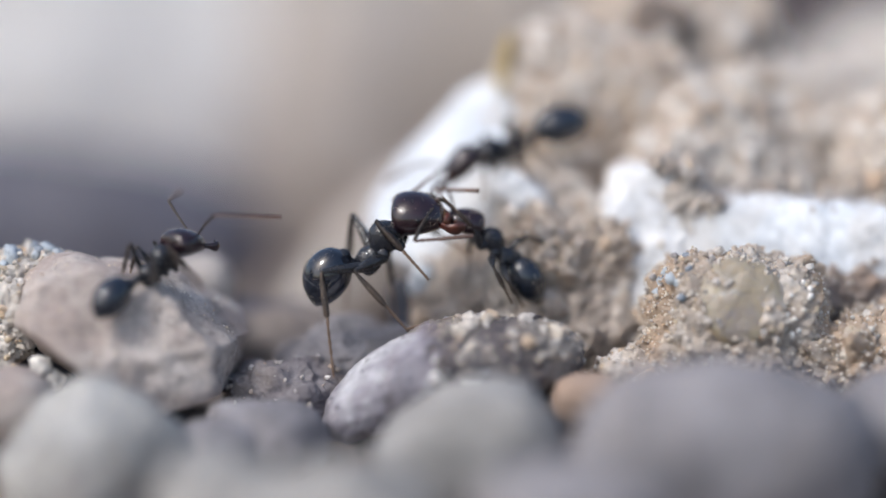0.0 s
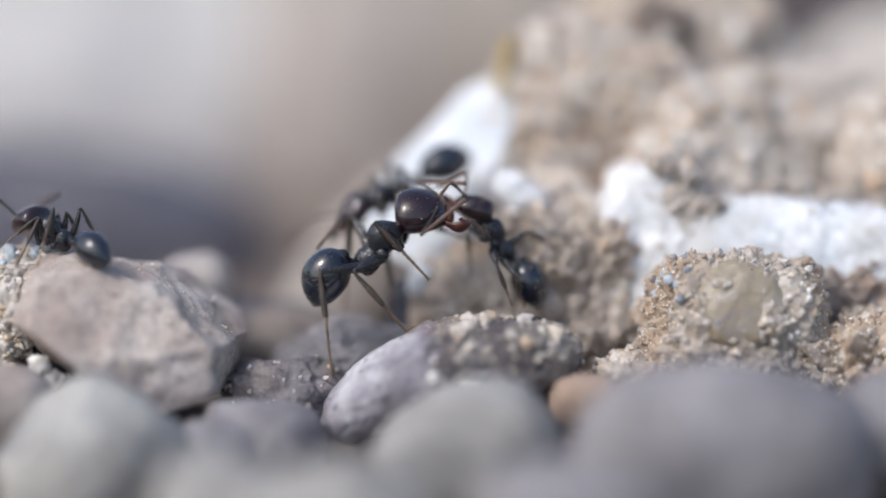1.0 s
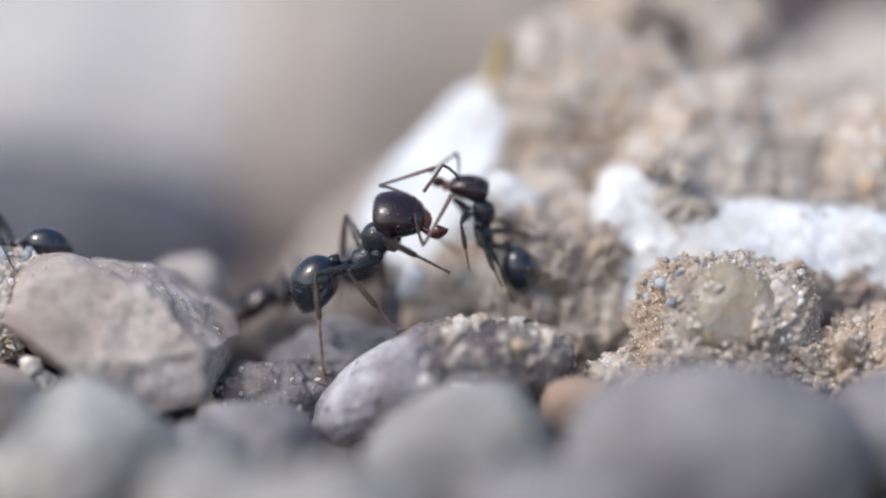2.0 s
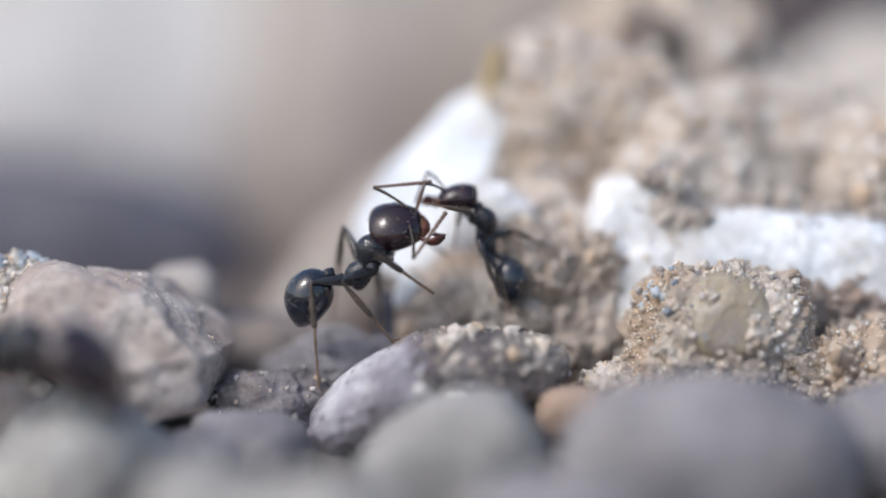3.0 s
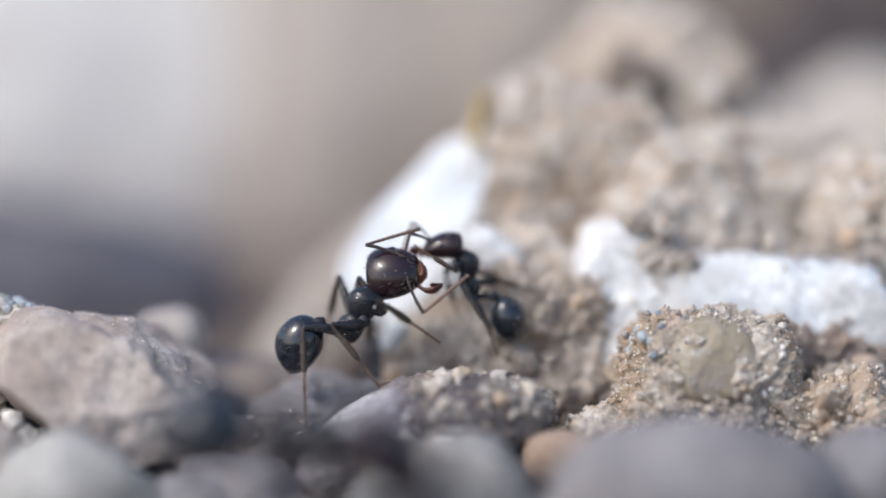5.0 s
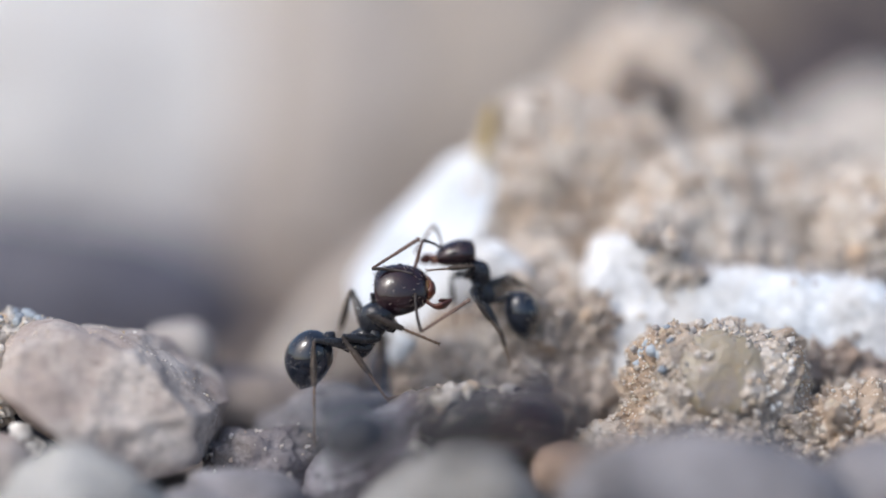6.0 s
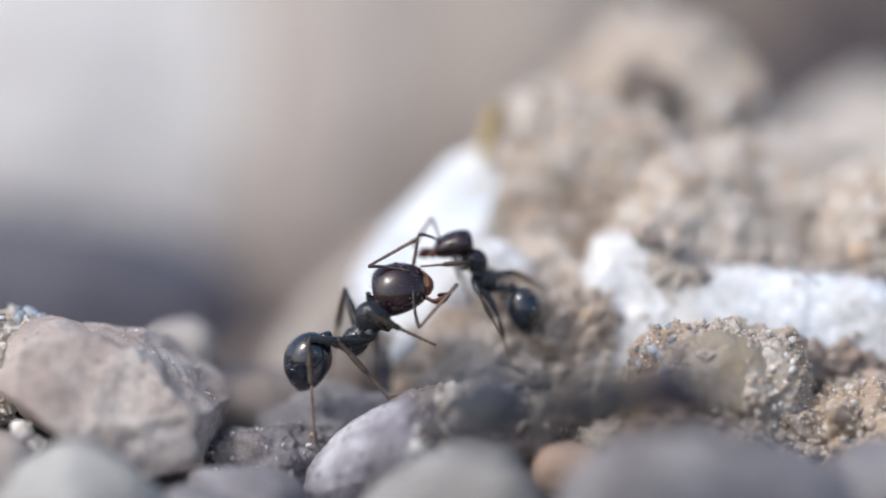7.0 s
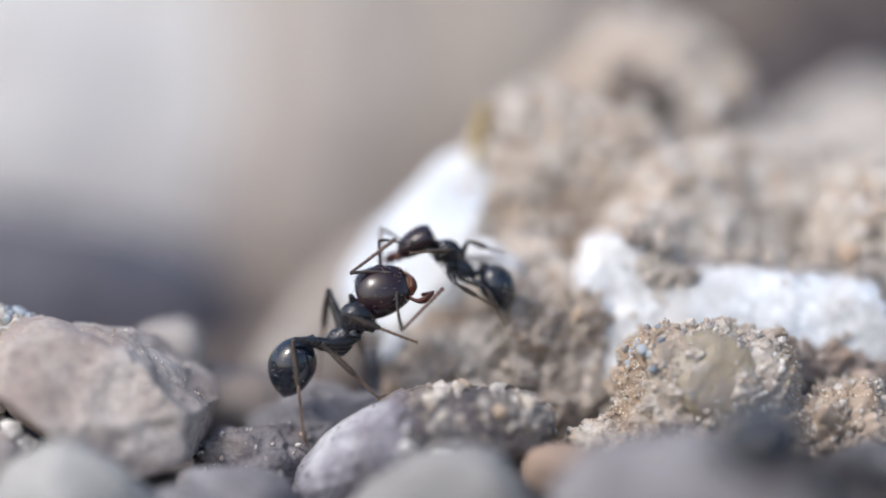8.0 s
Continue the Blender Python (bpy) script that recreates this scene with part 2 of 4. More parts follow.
def stone_shape(radii, seed, power=2.4, lump=0.10, rough=0.03, facets=0, sub=5, bend=0.0, pits=0.0, crumb=0.0, cell=0.3, crumb_from=None, cuts=(), crag=0.0, crag_size=0.8):
    """Points and faces of a stone, in metres, round its centre."""
    rng = np.random.default_rng(seed)
    v, faces = ico(sub)
    v = v / (np.abs(v) ** power).sum(1)[:, None] ** (1 / power)
    for _ in range(facets):
        n = rng.normal(size=3)
        n /= np.linalg.norm(n)
        cut = rng.uniform(0.72, 0.95)
        over = np.maximum(v @ n - cut, 0)
        v = v - 0.85 * over[:, None] * n
    for nx, ny, nz, cut in cuts:
        n = np.array((nx, ny, nz)) / math.sqrt(nx * nx + ny * ny + nz * nz)
        v = v - np.maximum(v @ n - cut, 0)[:, None] * n
    v = v * np.array(radii)
    size = min(radii)
    off = Vector(rng.uniform(-50, 50, 3))
    unit = v / np.linalg.norm(v, axis=1)[:, None]
    d = np.empty(len(v))
    for i, p in enumerate(v):
        p = Vector(p)
        h = lump * size * noise.fractal(p * (0.9 / size) + off, 1.0, 2.0, 3) + rough * size * noise.fractal(p * (4.5 / size) + off, 0.8, 2.1, 4)
        if pits:
            h -= pits * size * max(0.0, noise.noise(p * (2.2 / size) - off) - 0.15)
        if crumb and (crumb_from is None or p.x > crumb_from + 0.8 * noise.noise(p * 1.3)):
            q = p / cell + off
            h += crumb * (0.55 - noise.voronoi(q)[0][0]) + 0.45 * crumb * (0.55 - noise.voronoi(q * 2.3)[0][0])
            h += crumb * 0.8 * noise.noise(q * 0.35)
        if crag:
            q = p / crag_size + off
            q = q + 0.45 * noise.noise_vector(q * 0.7)
            h += crag * (noise.turbulence(q, 4, True, noise_basis="PERLIN_ORIGINAL", amplitude_scale=0.55, frequency_scale=2.1) - 0.45)
        d[i] = h
    v = v + unit * d[:, None]
    if bend:
        v[:, 2] -= bend * np.maximum(0.8 - v[:, 0], 0) ** 2
    return v * MM, faces


def stone(name, label, centre, radii, material, turn=(0, 0, 0), category="stone", group="", **shape):
    """One stone, its place and half sizes in millimetres."""
    v, faces = stone_shape(radii, **shape)
    me = bpy.data.meshes.new(name)
    me.from_pydata(v.tolist(), [], faces)
    me.polygons.foreach_set("use_smooth", [True] * len(me.polygons))
    me.materials.append(material)
    ob = new(name, me)
    ob.matrix_world = pose(*(c * MM for c in centre), *turn)
    return tagged(ob, label, category, group or ("loose stones" if category == "stone" else "soil clods"))


def grains(name, host, count, size, material, seed, up=0.0, sub=1, parent=True, lift=0.12, where=None, label=""):
    """Loose grains over the face of a host, joined into one part; where: a test on the host's own x, y, z in millimetres."""
    rng = np.random.default_rng(seed)
    me = host.data
    co = np.empty(len(me.vertices) * 3)
    me.vertices.foreach_get("co", co)
    co = co.reshape(-1, 3)
    no = np.empty(len(me.vertices) * 3)
    me.vertices.foreach_get("normal", no)
    no = no.reshape(-1, 3)
    turn = np.array(host.matrix_world.to_3x3())
    ok = (no @ turn.T)[:, 2] > up
    if where:
        ok &= np.array([bool(where(*(p * 1000))) for p in co])
    pick = rng.choice(np.flatnonzero(ok), count)
    base, faces = ico(sub)
    nv = len(base)
    verts, tris = [], []
    for k, i in enumerate(pick):
        r = size[0] * (size[1] / size[0]) ** (rng.random() ** 1.8) * MM
        b = base * rng.uniform(0.65, 1.2, 3) * (1 + 0.22 * rng.normal(size=(nv, 1)).clip(-1.5, 1.5))
        q = np.array(Euler(rng.uniform(0, 6.28, 3)).to_matrix())
        verts.append(b @ q.T * r + co[i] + no[i] * r * lift + rng.normal(size=3) * 0.04 * MM)
        tris += [(a + k * nv, c + k * nv, d + k * nv) for a, c, d in faces]
    m = bpy.data.meshes.new(name)
    m.from_pydata(np.concatenate(verts).tolist(), [], tris)
    m.polygons.foreach_set("use_smooth", [sub > 1] * len(m.polygons))
    m.materials.append(material)
    ob = new(name, m)
    if parent:
        ob.parent = host
    else:
        ob.matrix_world = host.matrix_world
    return tagged(ob, label, kind="stuff")


GRAIN_MESHES = {}


def grain_meshes(material):
    """Eight rough grains of unit size that many pieces share."""
    if material.name not in GRAIN_MESHES:
        made = []
        for k in range(8):
            rng = np.random.default_rng(900 + k)
            v, faces = ico(1)
            v = v * rng.uniform(0.7, 1.15, 3) * (1 + 0.16 * rng.normal(size=(len(v), 1)).clip(-1.5, 1.5))
            me = bpy.data.meshes.new("grain")
            me.from_pydata((v * MM).tolist(), [], faces)
            me.polygons.foreach_set("use_smooth", [k % 2 == 0] * len(faces))
            me.materials.append(material)
            made.append(me)
        GRAIN_MESHES[material.name] = made
    return GRAIN_MESHES[material.name]


def pieces(name, host, count, size, material, seed, up=-0.3, where=None, lift=0.25):
    """Single grains set into a host's face, each an object under it."""
    rng = np.random.default_rng(seed)
    turn = host.matrix_world.to_3x3()
    spots = [v for v in host.data.vertices if (turn @ v.normal).z > up and (where is None or where(*(v.co * 1000)))]
    meshes = grain_meshes(material)
    for _ in range(count):
        v = spots[rng.integers(len(spots))]
        ob = new(name, meshes[rng.integers(8)])
        ob.parent = host
        r = size[0] * (size[1] / size[0]) ** (rng.random() ** 1.6)
        ob.matrix_basis = Matrix.LocRotScale(v.co + v.normal * r * lift * MM, Euler(rng.uniform(0, 6.28, 3)), (r, r, r))


def single(name, stops):
    """Grains that are objects of their own, each of a colour of its own."""
    m, nt, b = nodes_of(name, 0.75, 0.4)
    info = nt.nodes.new("ShaderNodeObjectInfo")
    v = coords(nt)
    col = ramp(nt, info.outputs["Random"], [(i / len(stops), c) for i, c in enumerate(stops)])
    fine = noise_node(nt, v, 1.2 / MM, 4, 0.6)
    col = mix(nt, 0.5, col, ramp(nt, fine, ((0.3, (0.55, 0.55, 0.55)), (0.7, (1.3, 1.3, 1.3)))), "MULTIPLY")
    nt.links.new(col, b.inputs["Base Color"])
    nt.links.new(bump(nt, fine, 0.4, 0.00003), b.inputs["Normal"])
    return m


SAND = single("single sand grains", ((0.50, 0.42, 0.33), (0.62, 0.57, 0.50), (0.40, 0.33, 0.27), (0.68, 0.65, 0.60), (0.52, 0.40, 0.29), (0.30, 0.29, 0.29), (0.56, 0.51, 0.46)))

PALE_SINGLE = single("pale round grains", ((0.72, 0.70, 0.66), (0.66, 0.60, 0.52), (0.78, 0.76, 0.73)))


# ---- ground: one sheet, a hollow between stones and a bank that climbs away ----
def ease(v):
    return 0.5 + 0.5 * math.tanh(v / 2)


def ground_height(x, y):
    """Height in millimetres at x, y in millimetres."""
    bank = 7.0 * ease((y - 6.5) / 1.6) * ease((x - 1.5) / 1.2)
    far = 3.0 * ease((y - 70) / 8)
    front = -0.9 * ease(-(y + 4) / 1.5)
    p = Vector((x * 0.25, y * 0.25, 0.7))
    fade = math.exp(-(x * x + y * y) / 9e4)
    return bank * math.exp(-((y - 18) / 30) ** 2 * (y > 18)) + far * fade + front * fade - 0.4 + (0.55 * noise.fractal(p, 1, 2, 5) + 0.25 * noise.noise(p * 6)) * fade


def build_ground():
    n = 240
    s = np.linspace(-1, 1, n)
    reach = np.sinh(s * 8.0) / np.sinh(8.0) * 12000
    ax = reach + s * 30
    ay = reach + s * 36 + 8
    verts = [(x * MM, y * MM, ground_height(x, y) * MM) for y in ay for x in ax]
    faces = [(j * n + i, j * n + i + 1, (j + 1) * n + i + 1, (j + 1) * n + i) for j in range(n - 1) for i in range(n - 1)]
    me = bpy.data.meshes.new("ground")
    me.from_pydata(verts, [], faces)
    me.polygons.foreach_set("use_smooth", [True] * len(faces))
    me.materials.append(GROUND)
    return tagged(new("ground", me), "dusty brown ground strewn with grit between stones", "ground", kind="structure")


ground = build_ground()

# ---- stones ----
def build_stones():
    st = stone
    # the pale block at one side, its pebble and clods
    block = st("stone_block", "pinkish beige limestone block with worn edges and a dusty top", (-11.05, -0.85, 2.72), (4.15, 3.0, 2.7), PINK_STONE, (8, 10, 10), seed=71, power=3.6, lump=0.13, rough=0.035, sub=6, pits=0.10, cuts=((0.62, -0.1, 0.78, 0.86), (0.55, -0.3, -0.78, 0.80), (-0.66, -0.3, -0.70, 0.62), (-0.2, -0.75, 0.6, 0.9), (0.95, -0.3, 0.0, 0.90)))
    grains("dust", block, 240, (0.02, 0.075), PALE_GRIT, 3, up=0.5)
    heap = st("soil_clod", "crumbly tan clod with blue-grey grains behind the limestone block", (-14.6, 0.6, 4.95), (1.7, 1.0, 0.85), BANK_SOIL, (0, 8, 0), "soil", seed=38, lump=0.4, rough=0.12, sub=6, pits=0.3, crumb=0.2, cell=0.4)
    side = st("soil_clod", "cream soil clods caked on the end of the limestone block", (-15.3, -0.6, 3.35), (0.95, 0.9, 1.45), BANK_SOIL, (0, 0, 0), "soil", seed=39, lump=0.6, rough=0.14, sub=6, pits=0.4, crumb=0.25, cell=0.45)
    grains("grit", side, 320, (0.06, 0.2), PALE_GRIT, 24, up=-0.6)
    grains("grit", heap, 500, (0.05, 0.16), PALE_GRIT, 14, up=-0.5)
    grains("blue_grit", heap, 30, (0.15, 0.32), BLUE_GRIT, 15, up=0.3, sub=2)
    # added clod: its slate colour stands for the shade in this hollow
    st("soil_clod", "clod coloured slate-dark for the shade in the hollow under the limestone block", (-14.8, 1.0, 0.9), (3.0, 1.6, 1.9), INK_STONE, (0, 0, 0), "soil", seed=27, power=2.2, lump=0.4, rough=0.12, sub=5, crumb=0.15, cell=0.4)
    for k, c in enumerate(((-14.05, -2.6, 2.35), (-13.6, -2.5, 1.85))):
        st("pebble", "pale chalk crumb under the limestone block", c, (0.42 - 0.1 * k, 0.28, 0.34), PALE_STONE, (0, 30 * k, 50 * k), seed=130 + k, lump=0.5, rough=0.1, sub=4)
    st("pebble", "smooth beige pebble beside the limestone block", (-9.05, 4.6, 3.3), (1.35, 1.3, 1.45), BEIGE_STONE, seed=12, lump=0.12, sub=4, power=2.8)
    st("stone", "pale greenish grey rounded stone, dusty", (-11.9, -6.9, -0.2), (3.3, 2.5, 3.2), GREEN_STONE, (0, -6, 20), seed=13, power=2.0, lump=0.14, cuts=((-0.6, 0, 0.8, 0.78), (0.75, 0, 0.66, 0.84)))
    st("stone", "small brownish stone wedged beside the limestone block", (-15.1, -4.0, 1.4), (1.6, 1.5, 1.2), PINK_STONE, seed=14)
    brown = st("stone", "dark brown stone speckled with pale lichen crumbs", (-5.6, -0.6, 0.7), (2.1, 1.9, 1.35), DUSKY_STONE, (0, 0, 30), seed=15, lump=0.3, rough=0.09, facets=4, sub=6, crumb=0.06, cell=0.3)
    grains("lichen", brown, 70, (0.04, 0.15), BANK_GRIT, 115, up=-0.2, label="pale lichen crumbs")
    st("stone", "dark lilac-grey stone lying low in the hollow", (-6.2, -4.2, 0.2), (2.3, 1.8, 1.35), LILAC_STONE, (0, 8, -20), seed=16, facets=3)
    st("stone", "bluish grey stone sunk between larger ones", (-8.2, -5.6, -0.2), (2.0, 1.6, 1.3), LILAC_STONE, (0, -10, 30), seed=116, facets=2)
    # added stone: its dusky colour gives the dark of the hollow here
    st("stone", "dusky purple stone added to darken the hollow behind the large ant", (-6.4, 4.6, 1.4), (2.9, 1.4, 1.75), DUSKY_STONE, (0, 6, 0), seed=117, lump=0.2)
    st("stone", "rough pinkish lilac stone under the large ant", (-3.3, 1.9, 1.25), (2.7, 2.0, 1.6), LILAC_STONE, (0, -6, 10), seed=17, lump=0.28, rough=0.07, facets=3, sub=6)
    arch = st("arched_stone", "arched chalky lilac stone crusted with pale grit", (0.15, -2.1, 2.3), (4.8, 1.9, 1.45), SHELL_STONE, (8, -6, 2), seed=18, power=2.5, lump=0.13, rough=0.05, sub=7, bend=0.066, crumb=0.13, cell=0.26, crumb_from=-0.2)
    arch.data.materials.append(CRUST)
    for f in arch.data.polygons:
        c = f.center * 1000
        f.material_index = int(c.x > -0.4 + 2.2 * noise.noise(c * 0.8) + 1.6 * noise.noise(c * 3) + 0.8 * noise.noise(c * 8))
    grains("grit_crust", arch, 240, (0.025, 0.08), PALE_GRIT, 5, up=-0.2, where=lambda x, y, z: x > 0.2 and y < 1.5, label="pale grit stuck to the stone")
    pieces("crumb", arch, 34, (0.07, 0.2), SAND, 105, up=-0.1, where=lambda x, y, z: x > 0.0 and y < 1.2)
    for k, (cx, cz, n) in enumerate(((0.75, 1.1, 16), (1.5, 1.3, 12), (-0.35, 0.6, 7), (0.75, 0.05, 9), (2.6, 1.2, 10), (3.6, 0.8, 8))):
        pieces("crumb", arch, n, (0.10, 0.34), PALE_SINGLE if k in (2, 3) else SAND, 160 + k, up=-0.3, where=lambda x, y, z, cx=cx, cz=cz: (x - cx) ** 2 + (z - cz) ** 2 < 0.16 and y < 0.9, lift=0.15)
    grains("fine_grit", arch, 700, (0.025, 0.07), GRIT, 6, up=-0.2, where=lambda x, y, z: x > -0.6)
    st("stone", "smooth grey stone in front of the arched stone", (1.0, -8.2, 0.7), (3.2, 2.4, 2.4), GREY_STONE, (0, -7, 0), seed=19, power=3.0, cuts=((-0.5, 0, 0.86, 0.80), (0.9, 0, 0.4, 0.93)))
    st("stone", "low grey stone half sunk in the ground", (-3.54, -15, -0.39), (3.6, 2.2, 2.4), GREY_STONE, (0, -5, 0), seed=20, lump=0.2)
    st("stone", "pale lilac-grey stone in the front gap", (-7.23, -14, -0.01), (2.3, 1.8, 2.3), GREY_STONE, (0, 10, 0), seed=120, lump=0.2)
    st("stone", "low lilac-grey stone half sunk in the ground", (4.09, -16, 0.36), (3.3, 2.0, 2.0), LILAC_STONE, seed=21)
    st("stone", "broad dark grey stone with a domed top", (9.5, -9.4, 0.8), (5.2, 2.7, 3.35), LILAC_STONE, (0, 5, 6), seed=22, power=2.3, lump=0.08)
    st("pebble", "small orange sandstone pebble beside grey stones", (5.0, -4.0, 1.5), (1.2, 1.0, 0.95), ORANGE_STONE, seed=23, sub=4)
    st("stone", "grey stone at the edge of a dark gap", (15.4, -7.0, 1.5), (1.9, 2.0, 1.9), LILAC_STONE, seed=24)
    # gritty clods in the middle
    crust = st("soil_clod", "crumbling tan soil clod with dark pores", (4.68, 3.26, 3.54), (2.28, 1.6, 2.99), SOIL, (0, 0, 12), "soil", seed=31, power=3, lump=0.4, rough=0.05, sub=7, pits=0.35, crag=1.3, crag_size=1.1)
    grains("grit", crust, 2600, (0.03, 0.10), GRIT, 7, up=-0.6)
    grains("pale_grit", crust, 2200, (0.03, 0.10), PALE_GRIT, 27, up=-0.4)
    pieces("sand_grain", crust, 90, (0.12, 0.32), SAND, 107, up=-0.5)
    mass = st("soil_clod", "greyish tan soil clod between the two ants", (1.8, 3.2, 2.9), (2.6, 1.6, 2.5), SOIL, (0, -12, -10), "soil", seed=32, power=2.6, lump=0.4, rough=0.05, sub=7, pits=0.25, crag=1.0, crag_size=1.0)
    grains("grit", mass, 2600, (0.03, 0.10), GRIT, 8, up=-0.5)
    st("stone", "blue-black slate stone standing behind the large ant", (-1.3, 3.2, 2.75), (0.7, 0.5, 1.5), INK_STONE, (0, -8, 0), seed=33, sub=4, power=2.6)
    st("pebble", "small bluish white chalk pebble behind the large ant", (-0.82, 2.75, 4.3), (0.4, 0.25, 0.62), SOILED_CHALK, (0, 20, 0), seed=39, sub=4, lump=0.25)
    # the clod that holds the quartz
    clod = st("quartz_clod", "lump of cemented sand grains holding a cloudy amber quartz", (10.2, -0.1, 2.75), (3.2, 2.2, 3.2), SOIL, (0, 0, 0), "soil", seed=34, power=2.5, lump=0.34, rough=0.12, sub=7, pits=0.25, crumb=0.15, cell=0.28)
    grains("cemented_sand", clod, 5200, (0.025, 0.085), PALE_GRIT, 9, up=-0.7)
    grains("cemented_sand", clod, 3200, (0.025, 0.08), GRIT, 10, up=-0.7)
    grains("blue_grit", clod, 13, (0.14, 0.27), BLUE_GRIT, 11, up=-0.3, sub=2, where=lambda x, y, z: -2.6 < x < -1.3 and z > 1.5 and y < 0.3)
    pieces("pale_grain", clod, 16, (0.10, 0.21), PALE_SINGLE, 141, up=-0.4, where=lambda x, y, z: 1.4 < x < 2.8 and z > 0.2 and y < 0.2)
    pieces("sand_grain", clod, 150, (0.08, 0.20), SAND, 109, up=-0.6, where=lambda x, y, z: y < 1.2)
    v, faces = stone_shape((1.75, 0.85, 1.6), 35, 2.2, 0.16, 0.03, 2, 6)
    me = bpy.data.meshes.new("quartz")
    me.from_pydata(v.tolist(), [], faces)
    me.polygons.foreach_set("use_smooth", [True] * len(faces))
    me.materials.append(CRYSTAL)
    quartz = tagged(new("quartz", me), "cloudy amber quartz")
    quartz.parent = clod
    pieces("sand_grain", quartz, 230, (0.05, 0.17), SAND, 135, up=-0.8, where=lambda x, y, z: y < 0.5 and (x * x / 3.0 + z * z / 2.4) + 0.9 * noise.noise(Vector((x, y, z)) * 1.3) > 0.72)
    quartz.matrix_basis = pose(0.3 * MM, -1.3 * MM, 1.6 * MM, -28, 12, 0)
    ledge = st("soil_clod", "gritty tan soil ledge", (14.8, -0.6, 1.6), (2.6, 1.8, 2.2), SOIL, (0, 0, 8), "soil", seed=36, lump=0.4, rough=0.08, sub=6, pits=0.3, crag=1.0, crag_size=0.8)
    grains("grit", ledge, 3000, (0.03, 0.10), PALE_GRIT, 12, up=-0.6)
    pieces("sand_grain", ledge, 60, (0.10, 0.26), SAND, 112, up=-0.5)
    foot = st("soil_clod", "low gritty soil clod at the foot of the quartz lump", (7.2, -0.9, 0.9), (1.9, 1.6, 1.6), SOIL, (0, 0, 8), "soil", seed=37, lump=0.4, rough=0.14, sub=6, pits=0.3, crumb=0.15, cell=0.3)
    grains("grit", foot, 2000, (0.03, 0.10), PALE_GRIT, 13, up=-0.6)
    gap = st("soil_clod", "brownish soil filling the gap behind the arched stone", (5.4, 2.3, 2.0), (1.9, 1.0, 2.0), SOIL, (0, -4, 0), "soil", seed=28, lump=0.3, rough=0.06, sub=6, pits=0.3, crag=0.8, crag_size=0.9)
    grains("grit", gap, 900, (0.03, 0.11), GRIT, 128, up=-0.3)
    # white chalk and what lies behind
    st("stone", "smooth pale beige stone leaning beside the chalk slab", (-2.7, 13, 2.92), (2.0, 1.6, 5.0), BEIGE_STONE, (0, 40, 0), seed=41, power=2.6)
    st("chalk_slab", "white chalk slab leaning upward, brightly lit", (0.59, 7.4, 7.12), (2.1, 1.24, 3.7), SOILED_CHALK, (-14, 42, 0), seed=42, power=4.5, lump=0.14, cuts=((1.56, -0.20, 2.40, 0.484), (-1.23, -1.00, -0.20, 0.313)))
    wall = st("chalk_block", "white chalk block partly coated with soil", (7.72, 3.75, 4.72), (2.0, 1.4, 3.65), WHITE_STONE, (-12, 1, 0), seed=43, power=5.0, lump=0.2, rough=0.035, sub=6, crumb=0.02, cell=0.5)
    grains("soil_dust", wall, 260, (0.04, 0.15), PALE_GRIT, 16, up=-0.2)
    slab = st("chalk_slab", "white chalk slab with a bluish shaded face", (12.9, 3.6, 4.4), (4.7, 1.8, 2.75), SOILED_CHALK, (-6, 3, -6), seed=44, power=4.6, lump=0.12, rough=0.035, facets=2, sub=6, crumb=0.02, cell=0.5)
    grains("soil_dust", slab, 240, (0.04, 0.15), GRIT, 17, up=0.6)
    # soil at the slab's foot, its shadow painted as a greyer colour
    shade = st("soil_clod", "soil banked against the foot of white chalk, coloured grey for its shadow", (14.3, 1.9, 3.6), (3.0, 0.8, 1.4), SHADED_SOIL, (0, 6, 0), "soil", seed=48, lump=0.3, rough=0.05, sub=6, pits=0.3, crag=0.6, crag_size=0.9)
    grains("grit", shade, 700, (0.03, 0.12), GRIT, 148, up=-0.4)
    st("pebble", "small brown pebble beside white chalk", (16.1, 1.0, 3.6), (0.55, 0.5, 0.5), ORANGE_STONE, seed=49, sub=4)
    patch = st("soil_clod", "tan soil lump stuck between two chalk stones", (8.95, 3.1, 6.95), (0.95, 0.45, 0.72), BANK_SOIL, (0, 30, 0), "soil", seed=45, lump=0.3, rough=0.08, sub=6, crag=0.5, crag_size=0.5)
    grains("grit", patch, 300, (0.05, 0.18), BANK_GRIT, 18, up=-0.7)
    for k, (c, q) in enumerate((((7.9, 2.9, 8.5), 0.32), ((8.95, 2.8, 8.25), 0.36), ((9.75, 2.75, 6.95), 0.4), ((11.1, 3.6, 7.2), 0.42), ((12.1, 4.0, 7.25), 0.36), ((13.05, 4.1, 7.2), 0.55), ((13.9, 3.6, 7.0), 0.33), ((14.75, 4.2, 7.0), 0.6), ((15.9, 3.8, 6.8), 0.55), ((16.2, 2.6, 5.7), 0.5), ((15.5, 2.1, 5.0), 0.3))):
        lump = st("soil_clod", "small tan soil lump lying on white chalk", c, (q * 1.25, q, q * 0.8), BANK_SOIL, (0, 20 * k, 40 * k), "soil", "soil lumps on chalk", seed=80 + k, lump=0.4, rough=0.1, sub=5, crag=0.4, crag_size=0.4)
        grains("grit", lump, 160, (0.05, 0.18), GRIT, 80 + k, up=-0.5)
    st("chalk_block", "low white chalk stone behind the small ant", (2.89, 4.2, 7.12), (0.62, 0.7, 1.15), WHITE_STONE, (0, -50, 0), seed=46, power=2.8, lump=0.2, sub=5)
